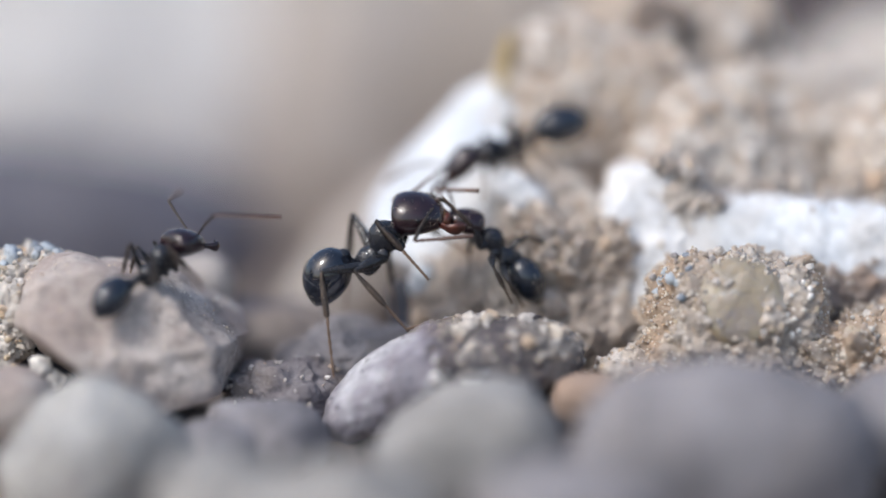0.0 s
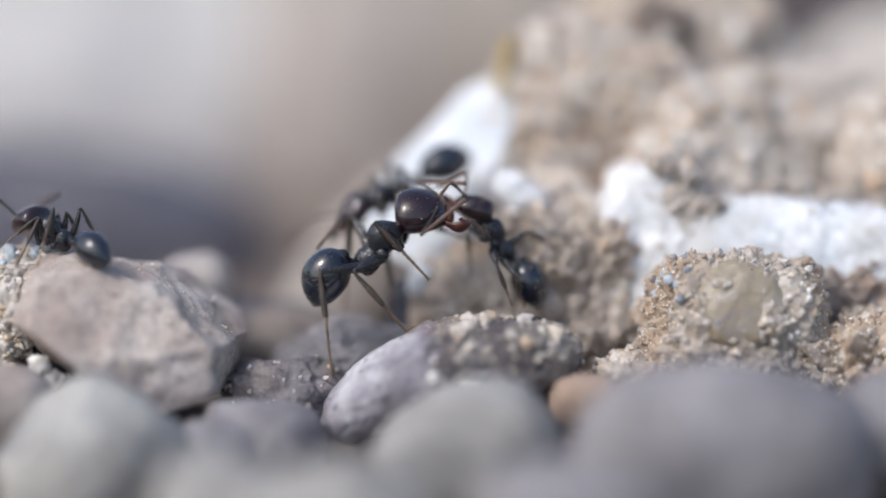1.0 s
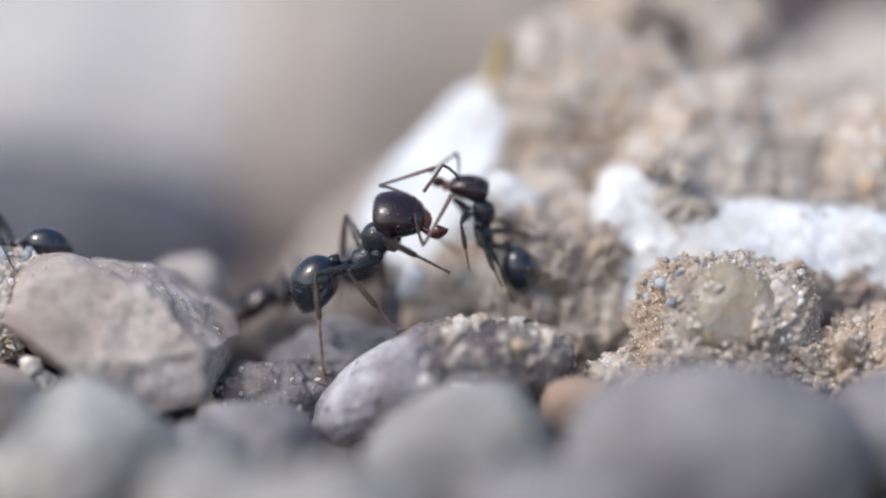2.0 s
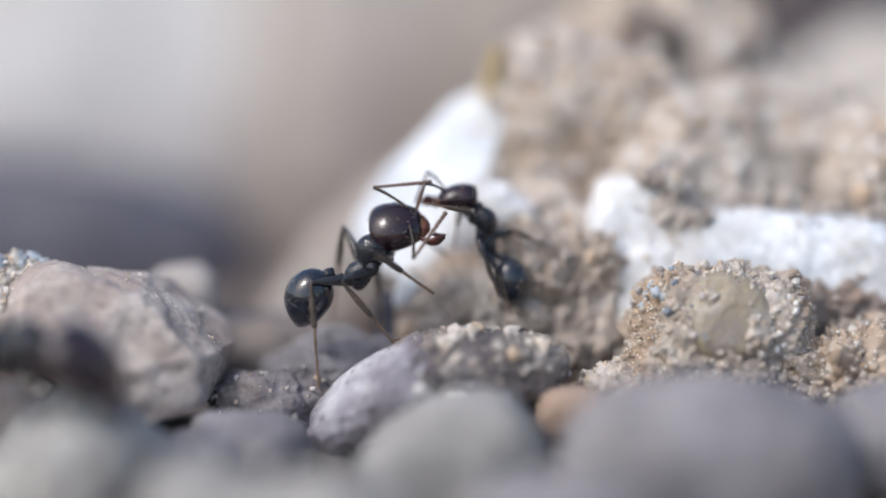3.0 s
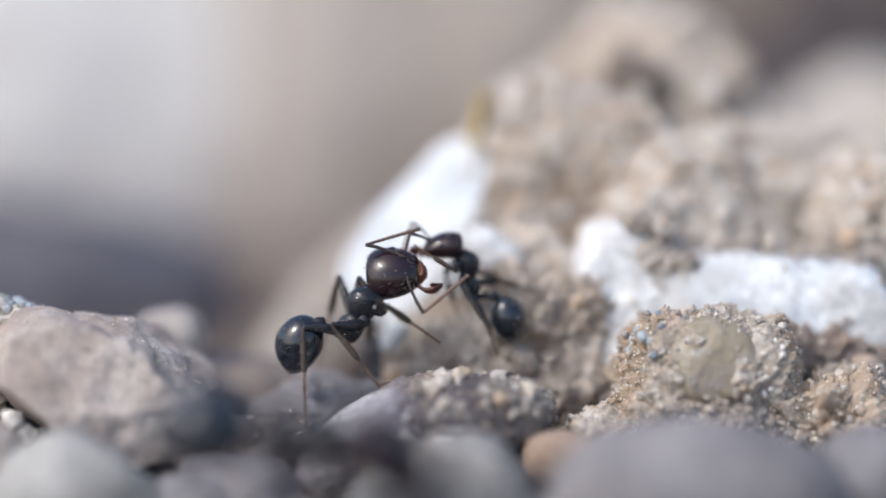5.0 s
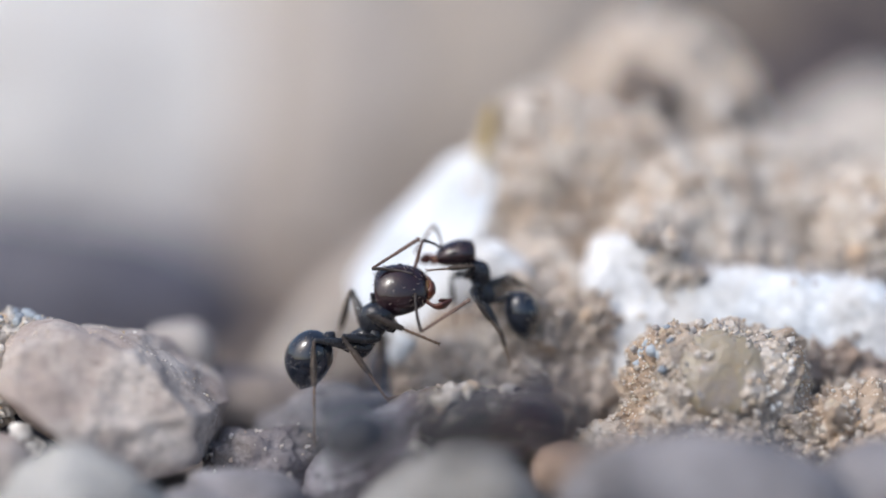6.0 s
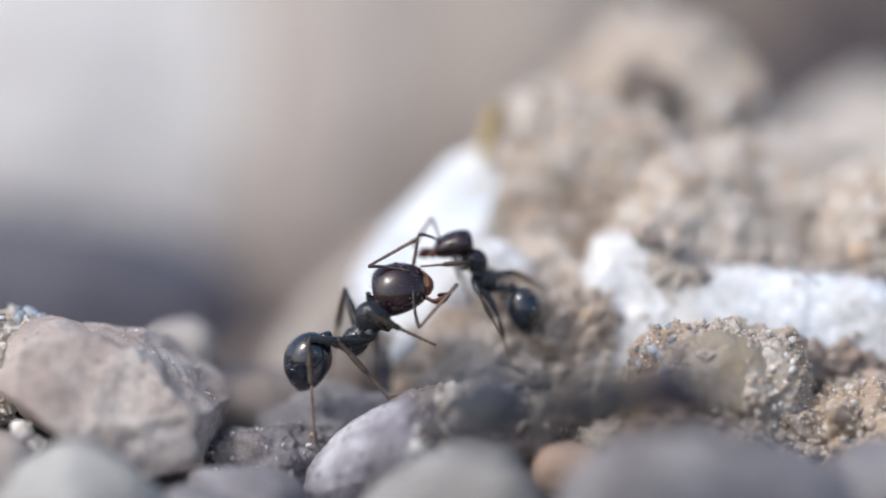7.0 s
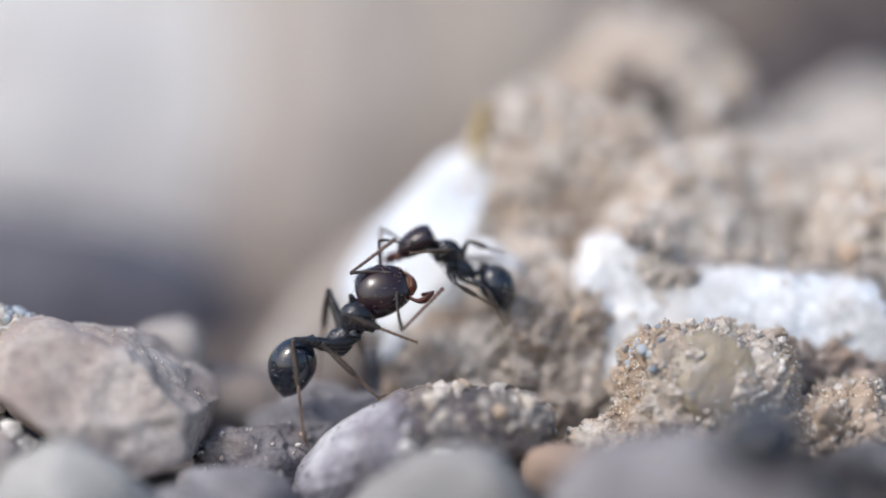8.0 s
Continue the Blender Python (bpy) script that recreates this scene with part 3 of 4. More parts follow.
    st("stone", "ochre stone sliver at the edge of the chalk slab", (2.28, 8.0, 11.28), (0.26, 0.5, 1.2), OCHRE_STONE, (0, 8, 0), seed=47, sub=4)
    for k, (c, r, s) in enumerate((((5.6, 9.1, 8.1), (3.8, 2.47, 4.46), 51), ((12.0, 8.8, 7.35), (5.1, 2.5, 3.55), 52), ((8.91, 7.12, 6.49), (3.37, 1.68, 2.58), 53), ((16.53, 6.98, 7.0), (2.95, 2.01, 3.15), 54), ((8.82, 14.26, 9.95), (5.1, 3.0, 4.71), 55), ((4.15, 5.69, 4.61), (1.88, 1.34, 2.96), 56))):
        c2 = st("soil_clod", "coarse tan soil rubble on the bank", c, r, SOIL if k in (0, 4) else BANK_SOIL, (0, 0, 30 * k), "soil", "rubble on the bank", seed=s, lump=0.3, rough=0.05, sub=6, pits=0.25, crag=0.55, crag_size=1.0)
        grains("coarse_grit", c2, 1100, (0.12, 0.38), BANK_GRIT, s + 300, up=-0.6)
        grains("grit", c2, 1200, (0.06, 0.26), BANK_GRIT, s, up=-0.3)
        grains("grit", c2, 1300, (0.06, 0.24), PALE_GRIT, s + 100, up=-0.3)
    # added stone, its brown stands for the dark of a hole
    st("stone", "brown stone standing in for a dark hole in the rubble bank", (8.06, 10.2, 12.4), (1.25, 1.0, 1.15), GROUND, (0, 20, 0), "stone", seed=68, lump=0.3)
    st("stone", "pale dusty stone far up the bank", (18.8, 25.0, 6.2), (4.3, 3.0, 4.2), BANK_SOIL, (0, -10, 0), seed=61, lump=0.3)
    # dark stone added to fill the shaded hollow, shade put into its colour
    st("stone", "dark stone coloured for the shaded hollow below a boulder", (-16.5, 25.0, 1.2), (9.5, 4.0, 3.8), HOLLOW_STONE, (0, 4, 0), seed=62)
    # added boulder: dark colour in place of the shaded gap behind the bank
    st("boulder", "dark brown boulder standing in for a dark gap beyond the bank", (19.33, 39.72, 10.09), (8.5, 5.0, 6.0), BROWN_STONE, (0, 0, 0), seed=65, power=2.4, facets=2)
    st("boulder", "large pale grey boulder with smooth faces", (-22.8, 58.0, 3.0), (24.0, 20.0, 19.0), PALE_STONE, (0, 6, 0), seed=63, power=2.3, lump=0.10, facets=2)
    st("boulder", "beige boulder leaning on a pale one", (-2.6, 57.5, 2.0), (12.2, 17.8, 19.0), BEIGE_STONE, (0, -12, 0), seed=66, power=2.3, facets=1)
    st("boulder", "brownish tan boulder beside a beige one", (5.0, 57.0, 2.0), (13.5, 18.0, 19.0), TAN_STONE, (0, -8, 0), seed=64, power=2.4, facets=2)


build_stones()


def build_fibre():
    """A dry root hair along the crest of the arched stone, and two dark stems at its end."""
    bm = tube([(-1.31, -1.47, 3.41), (-0.88, -1.35, 3.52), (-0.28, -1.23, 3.59), (0.32, -1.28, 3.81), (1.01, -1.36, 3.95), (1.31, -1.56, 3.96)], (0.05, 0.045, 0.05, 0.04, 0.03, 0.02), 26, 6)
    tagged(part("root_fibre", bm, FOOT), "thin dry brown root fibre lying along the arched stone", "root fibre")
    for path in ([(3.18, -1.7, 3.83), (3.29, -1.8, 3.97), (3.49, -1.8, 3.91)], [(3.71, -1.7, 3.56), (3.75, -1.8, 3.73), (3.81, -1.8, 3.79)]):
        tagged(part("dark_stem", tube(path, (0.07, 0.06, 0.03), 6, 6), BROWN_STONE), "short black plant stem stuck to the arched stone", "plant stem", "plant stems")


build_fibre()


# ---- ants ----
def aim(p, heading, pitch, roll=0.0):
    """A pose in millimetres: +x ahead, +z the back of the body."""
    m = Matrix.Translation(Vector(p) * MM)
    return m @ Matrix.Rotation(radians(heading), 4, "Z") @ Matrix.Rotation(radians(-pitch), 4, "Y") @ Matrix.Rotation(radians(roll), 4, "X")


HEAD = [(-0.52, 0.0, 0.20, 0.17), (-0.48, 0.0, 0.40, 0.33), (-0.37, 0.01, 0.50, 0.42), (-0.14, 0.02, 0.53, 0.45), (0.10, 0.01, 0.50, 0.415), (0.30, -0.02, 0.43, 0.35), (0.44, -0.06, 0.34, 0.25), (0.50, -0.08, 0.22, 0.14)]
THORAX = [(-0.52, -0.08, 0.08, 0.08), (-0.48, -0.04, 0.15, 0.16), (-0.38, -0.01, 0.205, 0.225), (-0.24, 0.0, 0.21, 0.225), (-0.14, -0.02, 0.195, 0.20), (-0.07, -0.02, 0.20, 0.205), (0.04, 0.035, 0.235, 0.255), (0.18, 0.06, 0.265, 0.28), (0.32, 0.045, 0.26, 0.26), (0.43, 0.0, 0.19, 0.19), (0.50, -0.05, 0.125, 0.125), (0.60, -0.07, 0.10, 0.10)]
GASTER = [(0.52, 0.0, 0.07, 0.07), (0.47, 0.0, 0.22, 0.22), (0.34, 0.0, 0.37, 0.38), (0.12, 0.0, 0.46, 0.48), (-0.10, 0.0, 0.45, 0.46), (-0.30, -0.02, 0.34, 0.36), (-0.44, -0.05, 0.19, 0.20), (-0.52, -0.08, 0.05, 0.05)]
PETIOLE = [(-0.60, 0.0, 0.10, 0.10), (-0.46, 0.02, 0.17, 0.17), (-0.28, 0.05, 0.20, 0.21), (-0.10, 0.0, 0.11, 0.11), (0.04, 0.02, 0.12, 0.13), (0.18, 0.06, 0.16, 0.18), (0.34, 0.01, 0.10, 0.11), (0.60, -0.02, 0.09, 0.09)]


def scaled(sections, length, width, height):
    return [(x * length, z * height, ry * width, rz * height) for x, z, ry, rz in sections]


def bristles(bm, spots, length, rng, thick=0.008):
    for p, n in spots:
        w = (Vector(n) + Vector((-0.5, 0, 0)) + Vector(rng.normal(size=3)) * 0.25).normalized()
        a = Vector(p)
        tube([a, a + w * length * 0.55, a + w * length + Vector((0, 0, -0.04))], (thick, thick * 0.75, 0.003), 4, 3, bm)
    return bm


def shell_spots(sections, count, rng, back=True):
    """Points and directions over a lofted body, on its back."""
    s = np.array(sections)
    out = []
    for _ in range(count):
        x, z, ry, rz = spline(np.linspace(0, 1, len(s)), s, [rng.uniform(0.12, 0.9)])[0]
        a = rng.uniform(0.1, math.pi - 0.1) if back else rng.uniform(0, 6.28)
        out.append(((x, ry * math.cos(a), z + rz * math.sin(a)), (0, math.cos(a), math.sin(a))))
    return out


def femur_mesh(n, r):
    return tube([(0, 0, 0), (n * 0.12, 0, 0.0), (n * 0.38, 0, 0.05), (n * 0.7, 0, 0.05), (n * 0.92, 0, 0.02), (n, 0, 0)], (r * 0.6, r * 1.2, r * 1.6, r * 1.25, r * 0.7, r * 0.7), 16, 10)


def shin_mesh(n, r):
    bm = tube([(0, 0, 0), (n * 0.12, 0, 0.03), (n * 0.5, 0, 0.02), (n * 0.85, 0, 0.01), (n, 0, 0)], (r * 0.6, r * 0.52, r * 0.95, r * 0.92, r * 0.7), 14, 8)
    tube([(n * 0.97, 0.02, 0), (n * 1.08, 0.05, -0.06)], (r * 0.25, 0.006), 3, 4, bm)
    return bm


def beaded(n, count, thin, thick, grow, swell=0.75):
    """A rod of beads along x, in one skin."""
    path, radii = [], []
    for i in range(count):
        w = 1 + grow * i / count
        for f, r in ((0.0, thin), (0.45, thick * 0.95), (swell, thick)):
            path.append(((i + f) * n / count, 0, 0))
            radii.append(r * w)
    path.append((n, 0, 0))
    radii.append(thin * 0.6)
    loops = [[(x * MM, q * MM * math.cos(a), q * MM * math.sin(a)) for a in np.linspace(0, 2 * math.pi, 8, False)] for (x, _, _), q in zip(path, radii)]
    return rings(bmesh.new(), loops)


def foot_mesh(n, r):
    return beaded(n, 6, r * 0.34, r * 0.52, -0.2)


def claw_mesh(r, side):
    return tube([(0, 0, 0), (0.07, side * 0.05, 0.01), (0.1, side * 0.07, -0.04)], (r * 0.25, r * 0.2, 0.005), 4, 4)


def feeler_mesh(n, r):
    return beaded(n, 11, r * 0.6, r * 0.9, 0.5)


def jaw_mesh(size, side):
    """A broad triangular jaw, hinged at its origin, curving inward to a toothed edge."""
    s = size
    spine = [(0, 0, 0), (0.18 * s, -0.09 * s * side, 0.0), (0.36 * s, -0.12 * s * side, 0.0), (0.54 * s, -0.04 * s * side, 0.0), (0.72 * s, 0.12 * s * side, 0.01 * s)]
    bm = tube(spine, (0.11 * s, 0.11 * s, 0.17 * s, 0.22 * s, 0.10 * s), 16, 10, None, 0.5)
    for k in range(7):
        u = k / 6
        x, y, z = (0.44 + 0.27 * u) * s, (0.03 + 0.10 * u) * s * side, (0.20 - 0.16 * u) * s
        tube([(x, y * 0.6, z * 0.8), (x + 0.05 * s, y + 0.05 * s * side, z * 1.15 + 0.02 * s)], (0.05 * s, 0.008 * s), 3, 5, bm)
    return bm


def ant(label, head, thorax, gaster, legs, scape, feeler, hairy=0, seed=0, girth=0.1):
    """An ant in parts. head, thorax, gaster: (length, width, height); legs: three times (thigh, shin, foot); all in millimetres."""
    rng = np.random.default_rng(seed)
    a = {"thing": tagged(new("ant"), label, "ant", "harvester ants"), "legs": legs, "scape_length": scape, "feeler_length": feeler}
    root = a["thing"]
    big = head[0] / 1.9
    a["thorax"] = part("thorax", loft(scaled(THORAX, *thorax), 40, 24), RUGGED, root)
    bm = loft(scaled(GASTER, *gaster), 44, 32)
    a["gaster"] = part("gaster", bm, BLACK, root, "glossy black abdomen")
    s = np.array(scaled(GASTER, *gaster))
    for u in (0.62, 0.76, 0.88):
        q = spline(np.linspace(0, 1, len(s)), s, [u - 0.012, u, u + 0.012])
        q[0, 2:] *= 1.004
        q[1, 2:] *= 1.007
        q[2, 2:] *= 0.99
        part("gaster_band", loft(q.tolist(), 4, 32), BLACK, a["gaster"])
    a["petiole"] = part("petiole", loft(scaled(PETIOLE, 0.9 * thorax[0] / 2.1, thorax[1] * 0.6, thorax[2] * 0.6), 36, 16), RUGGED, root)
    hs = scaled(HEAD, *head)
    a["head"] = part("head", loft(hs, 44, 32), HEAD_RED, root, "dark red-brown head")
    for side in (-1, 1):
        bm = ellipsoid(bmesh.new(), (0.02 * head[0], side * 0.475 * head[1], 0.12 * head[2]), (0.075 * head[0], 0.035 * head[1], 0.075 * head[0]), 2)
        part("eye", bm, EYE_MAT, a["head"], "small black eye")
        jaw = part("mandible", jaw_mesh(head[0] * 0.68, -side), RUST if hairy else HEAD_RED, a["head"], "toothed rust-brown jaw" if hairy else "")
        jaw.matrix_basis = aim((0.44 * head[0], side * 0.27 * head[1], -0.12 * head[2]), 16 * side if side < 0 else -76, -6)
    part("lip", ellipsoid(bmesh.new(), (0.50 * head[0], 0, -0.06 * head[2]), (0.045 * head[0], 0.13 * head[1], 0.065 * head[2]), 3), AMBER, a["head"], "amber lip")
    a["scape"], a["feeler"], a["socket"] = [], [], []
    for side in (-1, 1):
        r = 0.07 * (0.55 + 0.45 * big)
        bm = tube([(0, 0, 0), (scape * 0.3, 0, 0.05), (scape * 0.7, 0, 0.05), (scape, 0, 0)], (r * 0.7, r * 0.7, r * 0.9, r), 10, 8)
        a["scape"].append(part("scape", bm, SHIN, a["head"]))
        a["feeler"].append(part("feeler", feeler_mesh(feeler, r), FEELER, a["head"], "ruddy beaded feeler"))
        a["socket"].append(Vector((0.33 * head[0], side * 0.20 * head[1], 0.27 * head[2])) * MM)
    a["thigh"], a["shin"], a["hip"] = [], [], []
    for i, x in enumerate((0.26, -0.02, -0.26)):
        for side in (-1, 1):
            t, s2, f = legs[i]
            y, z = side * 0.20 * thorax[1], -(0.29, 0.2, 0.19)[i] * thorax[2]
            path = [(x * thorax[0], y * 0.45, z * 0.2), (x * thorax[0], y * 0.9, z * 0.65), (x * thorax[0], y * 1.04, z * 1.08)]
            part("coxa", tube(path, (girth * 1.7, girth * 1.9, girth * 0.9), 10, 10), RUGGED, a["thorax"])
            a["thigh"].append(part("thigh", femur_mesh(t, girth), THIGH, root))
            shin = part("shin", shin_mesh(s2, girth), SHIN, root, "brown shin")
            foot = part("foot", foot_mesh(f, girth), FOOT, shin, "thin straw-brown foot")
            for w in (-1, 1):
                part("claw", claw_mesh(girth, w), FOOT, shin).matrix_basis = Matrix.Translation(((s2 + f) * MM, 0, 0))
            foot.matrix_basis = Matrix.Translation((s2 * MM, 0, 0))
            if hairy:
                spots = [((rng.uniform(0.1, 1.0) * s2, girth * math.cos(q), girth * math.sin(q)), (0.8, math.cos(q), math.sin(q))) for q in rng.uniform(0, 6.28, 16)]
                part("bristles", bristles(bmesh.new(), spots, 0.13 * big, rng), HAIR, shin, kind="stuff")
            a["shin"].append(shin)
            a["hip"].append(Vector((x * thorax[0], y, z)) * MM)
    if hairy:
        bm = bristles(bmesh.new(), shell_spots(scaled(GASTER, *gaster), hairy, rng), 0.16 * big, rng, 0.008 if big > 0.9 else 0.014)
        part("bristles", bm, HAIR, a["gaster"], kind="stuff")
        bm = bristles(bmesh.new(), shell_spots(hs, hairy, rng), 0.15 * big, rng)
        part("bristles", bm, HAIR, a["head"], kind="stuff")
        bm = bmesh.new()
        spots = [((0.47 * head[0], y * head[1], -0.02 * head[2]), (1, y, -0.1)) for y in np.linspace(-0.25, 0.25, 9)]
        part("bristles", bristles(bm, spots, 0.3 * big, rng), AMBER, a["head"], "golden lip bristles", kind="stuff")
    return a


def along(start, end, ref):
    """A pose at start whose x axis points to end and whose z axis leans to ref."""
    x = (end - start).normalized()
    z = ref - x * ref.dot(x)
    z = z.normalized() if z.length > 1e-9 else x.orthogonal().normalized()
    y = z.cross(x)
    m = Matrix((x, y, z)).transposed().to_4x4()
    m.translation = start
    return m


def bent(base, tip, hint, upper, lower):
    """Poses of the two rods of a limb from base to tip that bends towards hint; lengths in metres."""
    way = tip - base
    d = min(max(way.length, abs(upper - lower) * 1.03), (upper + lower) * 0.985)
    way = way.normalized()
    a = (upper**2 - lower**2 + d * d) / (2 * d)
    h = math.sqrt(max(upper**2 - a * a, 0))
    out = hint - base
    out = out - way * out.dot(way)
    out = out.normalized() if out.length > 1e-9 else way.orthogonal().normalized()
    joint = base + way * a + out * h
    return along(base, joint, out), along(joint, base + way * d, out)


STEP = [k * 0.1 for k in range(81)]


def build_ants():
    major = ant("large black harvester ant with a red-brown head, grappling on stone", (1.8, 1.78, 1.62), (2.1, 1.95, 2.1), (2.1, 1.75, 1.75), ((1.4, 1.4, 1.35), (1.45, 1.6, 1.15), (2.1, 1.6, 2.05)), 1.5, 2.1, 60, 1, 0.128)
    minor = ant("small black harvester ant locked head to head with the large one", (1.4, 1.15, 1.05), (1.75, 1.35, 1.5), (1.7, 1.32, 1.34), ((0.85, 0.9, 0.75), (0.95, 0.85, 0.6), (1.25, 0.75, 0.65)), 0.95, 1.2, 70, 2, 0.098)
    left = ant("black harvester ant walking over the limestone block", (1.35, 1.35, 1.1), (1.6, 1.6, 1.7), (1.75, 1.25, 1.25), ((1.0, 0.9, 0.8), (1.1, 1.0, 0.8), (1.45, 1.2, 1.0)), 1.4, 2.4, 0, 3, 0.08)
    back = ant("black harvester ant climbing down the rubble bank", (1.35, 1.15, 1.05), (1.85, 1.7, 1.75), (2.05, 1.55, 1.45), ((1.0, 0.9, 0.8), (1.1, 1.0, 0.8), (1.45, 1.2, 1.0)), 1.1, 1.4, 0, 4, 0.08)
    front = ant("blue-black harvester ant crossing the front stones", (2.6, 2.9, 2.4), (2.8, 3.7, 3.7), (3.2, 3.0, 2.85), ((1.4, 1.3, 1.1), (1.5, 1.4, 1.1), (2.0, 1.6, 1.4)), 1.5, 1.9, 0, 5, 0.14)
    return major, minor, left, back, front


major, minor, left_ant, back_ant, front_ant = build_ants()


# ---- what moves ----
def at_steps(rows, times=STEP):
    """Rows of seconds and numbers, drawn out smoothly over the times."""
    r = np.array(rows, float)
    return spline(r[:, 0], r[:, 1:], times)


def tilt(x, y, z, angle, leftward):
    """A pose for a body that lies across the view: angle is its forward way, 0 to the right, 90 up."""
    return aim((x, y, z), 180, 180 - angle) if leftward else aim((x, y, z), 0, angle)


def grapple(a, leftward, gaster, thorax, head, lengths, feet, knees, feelers, root):
    """Keys an ant that stands its ground: body, petiole, legs and feelers, step by step."""
    base = Matrix.Translation(Vector(root) * MM)
    a["thing"].matrix_basis = base
    back = base.inverted()
    keyed = {}
    for k, t in enumerate(STEP):
        g = tilt(*gaster[k][:3], gaster[k][3] - 180, leftward)
        th = tilt(*thorax[k][:3], thorax[k][3], leftward)
        yaw, roll = (head[k][4], head[k][5]) if head.shape[1] > 4 else (0, 0)
        h = tilt(*head[k][:4], leftward) @ Matrix.Rotation(radians(yaw), 4, "Z") @ Matrix.Rotation(radians(roll), 4, "X")
        for name, m in (("gaster", g), ("thorax", th), ("head", h)):
            keyed.setdefault(a[name], []).append((t, back @ m))
        rear = th @ Vector((-lengths[0] * 0.5 * MM, 0, -0.05 * MM))
        neck = g @ Vector((lengths[1] * 0.5 * MM, 0, 0))
        m = along((rear + neck) / 2, (rear + neck) / 2 + (rear - neck), th.col[2].to_3d())
        keyed.setdefault(a["petiole"], []).append((t, back @ m))
        for i in range(6):
            foot = feet[i][k] if len(feet[i]) == len(STEP) else feet[i]
            t1, t2, t3 = a["legs"][i // 2]
            hip = th @ a["hip"][i]
            shift = th.translation - Vector(thorax[0][:3]) * MM
            knee = Vector(knees[i][k]) * MM if len(knees[i]) == len(STEP) else Vector(knees[i]) * MM + shift
            one, two = bent(hip, Vector(foot) * MM, knee, t1 * MM, (t2 + t3) * MM)
            keyed.setdefault(a["thigh"][i], []).append((t, back @ one))
            keyed.setdefault(a["shin"][i], []).append((t, back @ two))
        inv = h.inverted()
        for i in range(2):
            if feelers:
                elbow, tip = (inv @ (Vector(f[k]) * MM) for f in feelers[i])
            else:
                s = lengths[2]
                w = 0.25 * math.sin(t * (5.1 + i) + 2 * i)
                elbow = Vector((0.9, 0.7 * (2 * i - 1), 0.7 + w)) * s * MM
                tip = Vector((1.35 + 0.2 * w, 0.5 * (2 * i - 1) + w * 0.5, -0.15 - w)) * s * MM
            one, two = bent(a["socket"][i], tip, elbow, a["scape_length"] * MM, a["feeler_length"] * MM)
            keyed.setdefault(a["scape"][i], []).append((t, one))
            keyed.setdefault(a["feeler"][i], []).append((t, two))
    for ob, rows in keyed.items():
        walk(ob, rows)


def stride(a, path, size, height, stretch=1.0, spread=1.0):
    """Keys an ant that walks along a path with its six legs in two sets of three."""
    p = at_steps(path)
    walk(a["thing"], [(t, aim(q[:3], q[3], q[4]) @ Matrix.Translation((0, 0, -height * MM))) for t, q in zip(STEP, p)])
    tl, hl, gl = size
    th = aim((0, 0, height), 0, 8)
    h = aim((tl * 0.5 + hl * 0.46, 0, height + 0.12), 0, -24)
    g = aim((-tl * 0.5 - gl * 0.5 - 0.62 * stretch, 0, height + 0.05), 0, 10)
    pe = aim((-tl * 0.5 - 0.3 * stretch, 0, height - 0.02), 0, 0)
    for name, m in (("thorax", th), ("head", h), ("gaster", g), ("petiole", pe)):
        a[name].matrix_basis = m
    gone = np.r_[0, np.cumsum(np.linalg.norm(np.diff(p[:, :3], axis=0), axis=1))]
    reach = ((1.15, 1.15), (0.1, 1.5), (-1.25, 1.35))
    keyed = {}
    for k, t in enumerate(STEP):
        for i in range(6):
            side = -1 if i % 2 == 0 else 1
            set_two = (i // 2 + i % 2) % 2
            u = (gone[k] / 1.6 + 0.5 * set_two) % 1.0
            swing = u < 0.35
            s = u / 0.35 if swing else 1 - (u - 0.35) / 0.65
            x, y = reach[i // 2]
            foot = Vector((x * tl / 1.6 + (s - 0.5) * 0.9, side * y * tl / 1.5, 0.35 * math.sin(math.pi * s) if swing else 0.0)) * MM
            hip = th @ a["hip"][i]
            hint = (hip + foot) / 2 + Vector((0, side * 0.3, 2.0)) * MM
            t1, t2, t3 = a["legs"][i // 2]
            one, two = bent(hip, foot, hint, t1 * MM, (t2 + t3) * MM)
            keyed.setdefault(a["thigh"][i], []).append((t, one))
            keyed.setdefault(a["shin"][i], []).append((t, two))
        for i in range(2):
            side = 2 * i - 1
            w = 0.3 * math.sin(t * 4.3 + 2.4 * i)
            elbow = Vector((0.5, 1.2 * side, 0.9 + w)) * MM
            tip = Vector((2.3 - 0.3 * w, (1.5 + 0.6 * w) * side * spread, 1.0 + w)) * MM
            one, two = bent(a["socket"][i], tip, elbow, a["scape_length"] * MM, a["feeler_length"] * MM)
            keyed.setdefault(a["scape"][i], []).append((t, one))
            keyed.setdefault(a["feeler"][i], []).append((t, two))
    for ob, rows in keyed.items():
        walk(ob, rows)


# Rows of seconds, x, y, z in millimetres and angles in degrees.
MAJOR_GASTER = [
    (0, -4.14, -0.20, 5.04, 242), (0.5, -4.18, -0.21, 5.02, 242), (1, -4.14, -0.21, 5.03, 242), (1.5, -4.22, -0.22, 4.96, 242),
    (3, -4.28, -0.28, 4.70, 244), (3.5, -4.27, -0.28, 4.69, 244), (4, -4.25, -0.28, 4.66, 246), (4.5, -4.19, -0.28, 4.66, 246),
    (6, -4.10, -0.30, 4.57, 248), (6.5, -4.13, -0.30, 4.58, 248), (7, -4.19, -0.33, 4.44, 248), (7.5, -4.39, -0.36, 4.30, 248),
    (8, -4.37, -0.37, 4.24, 248),
]
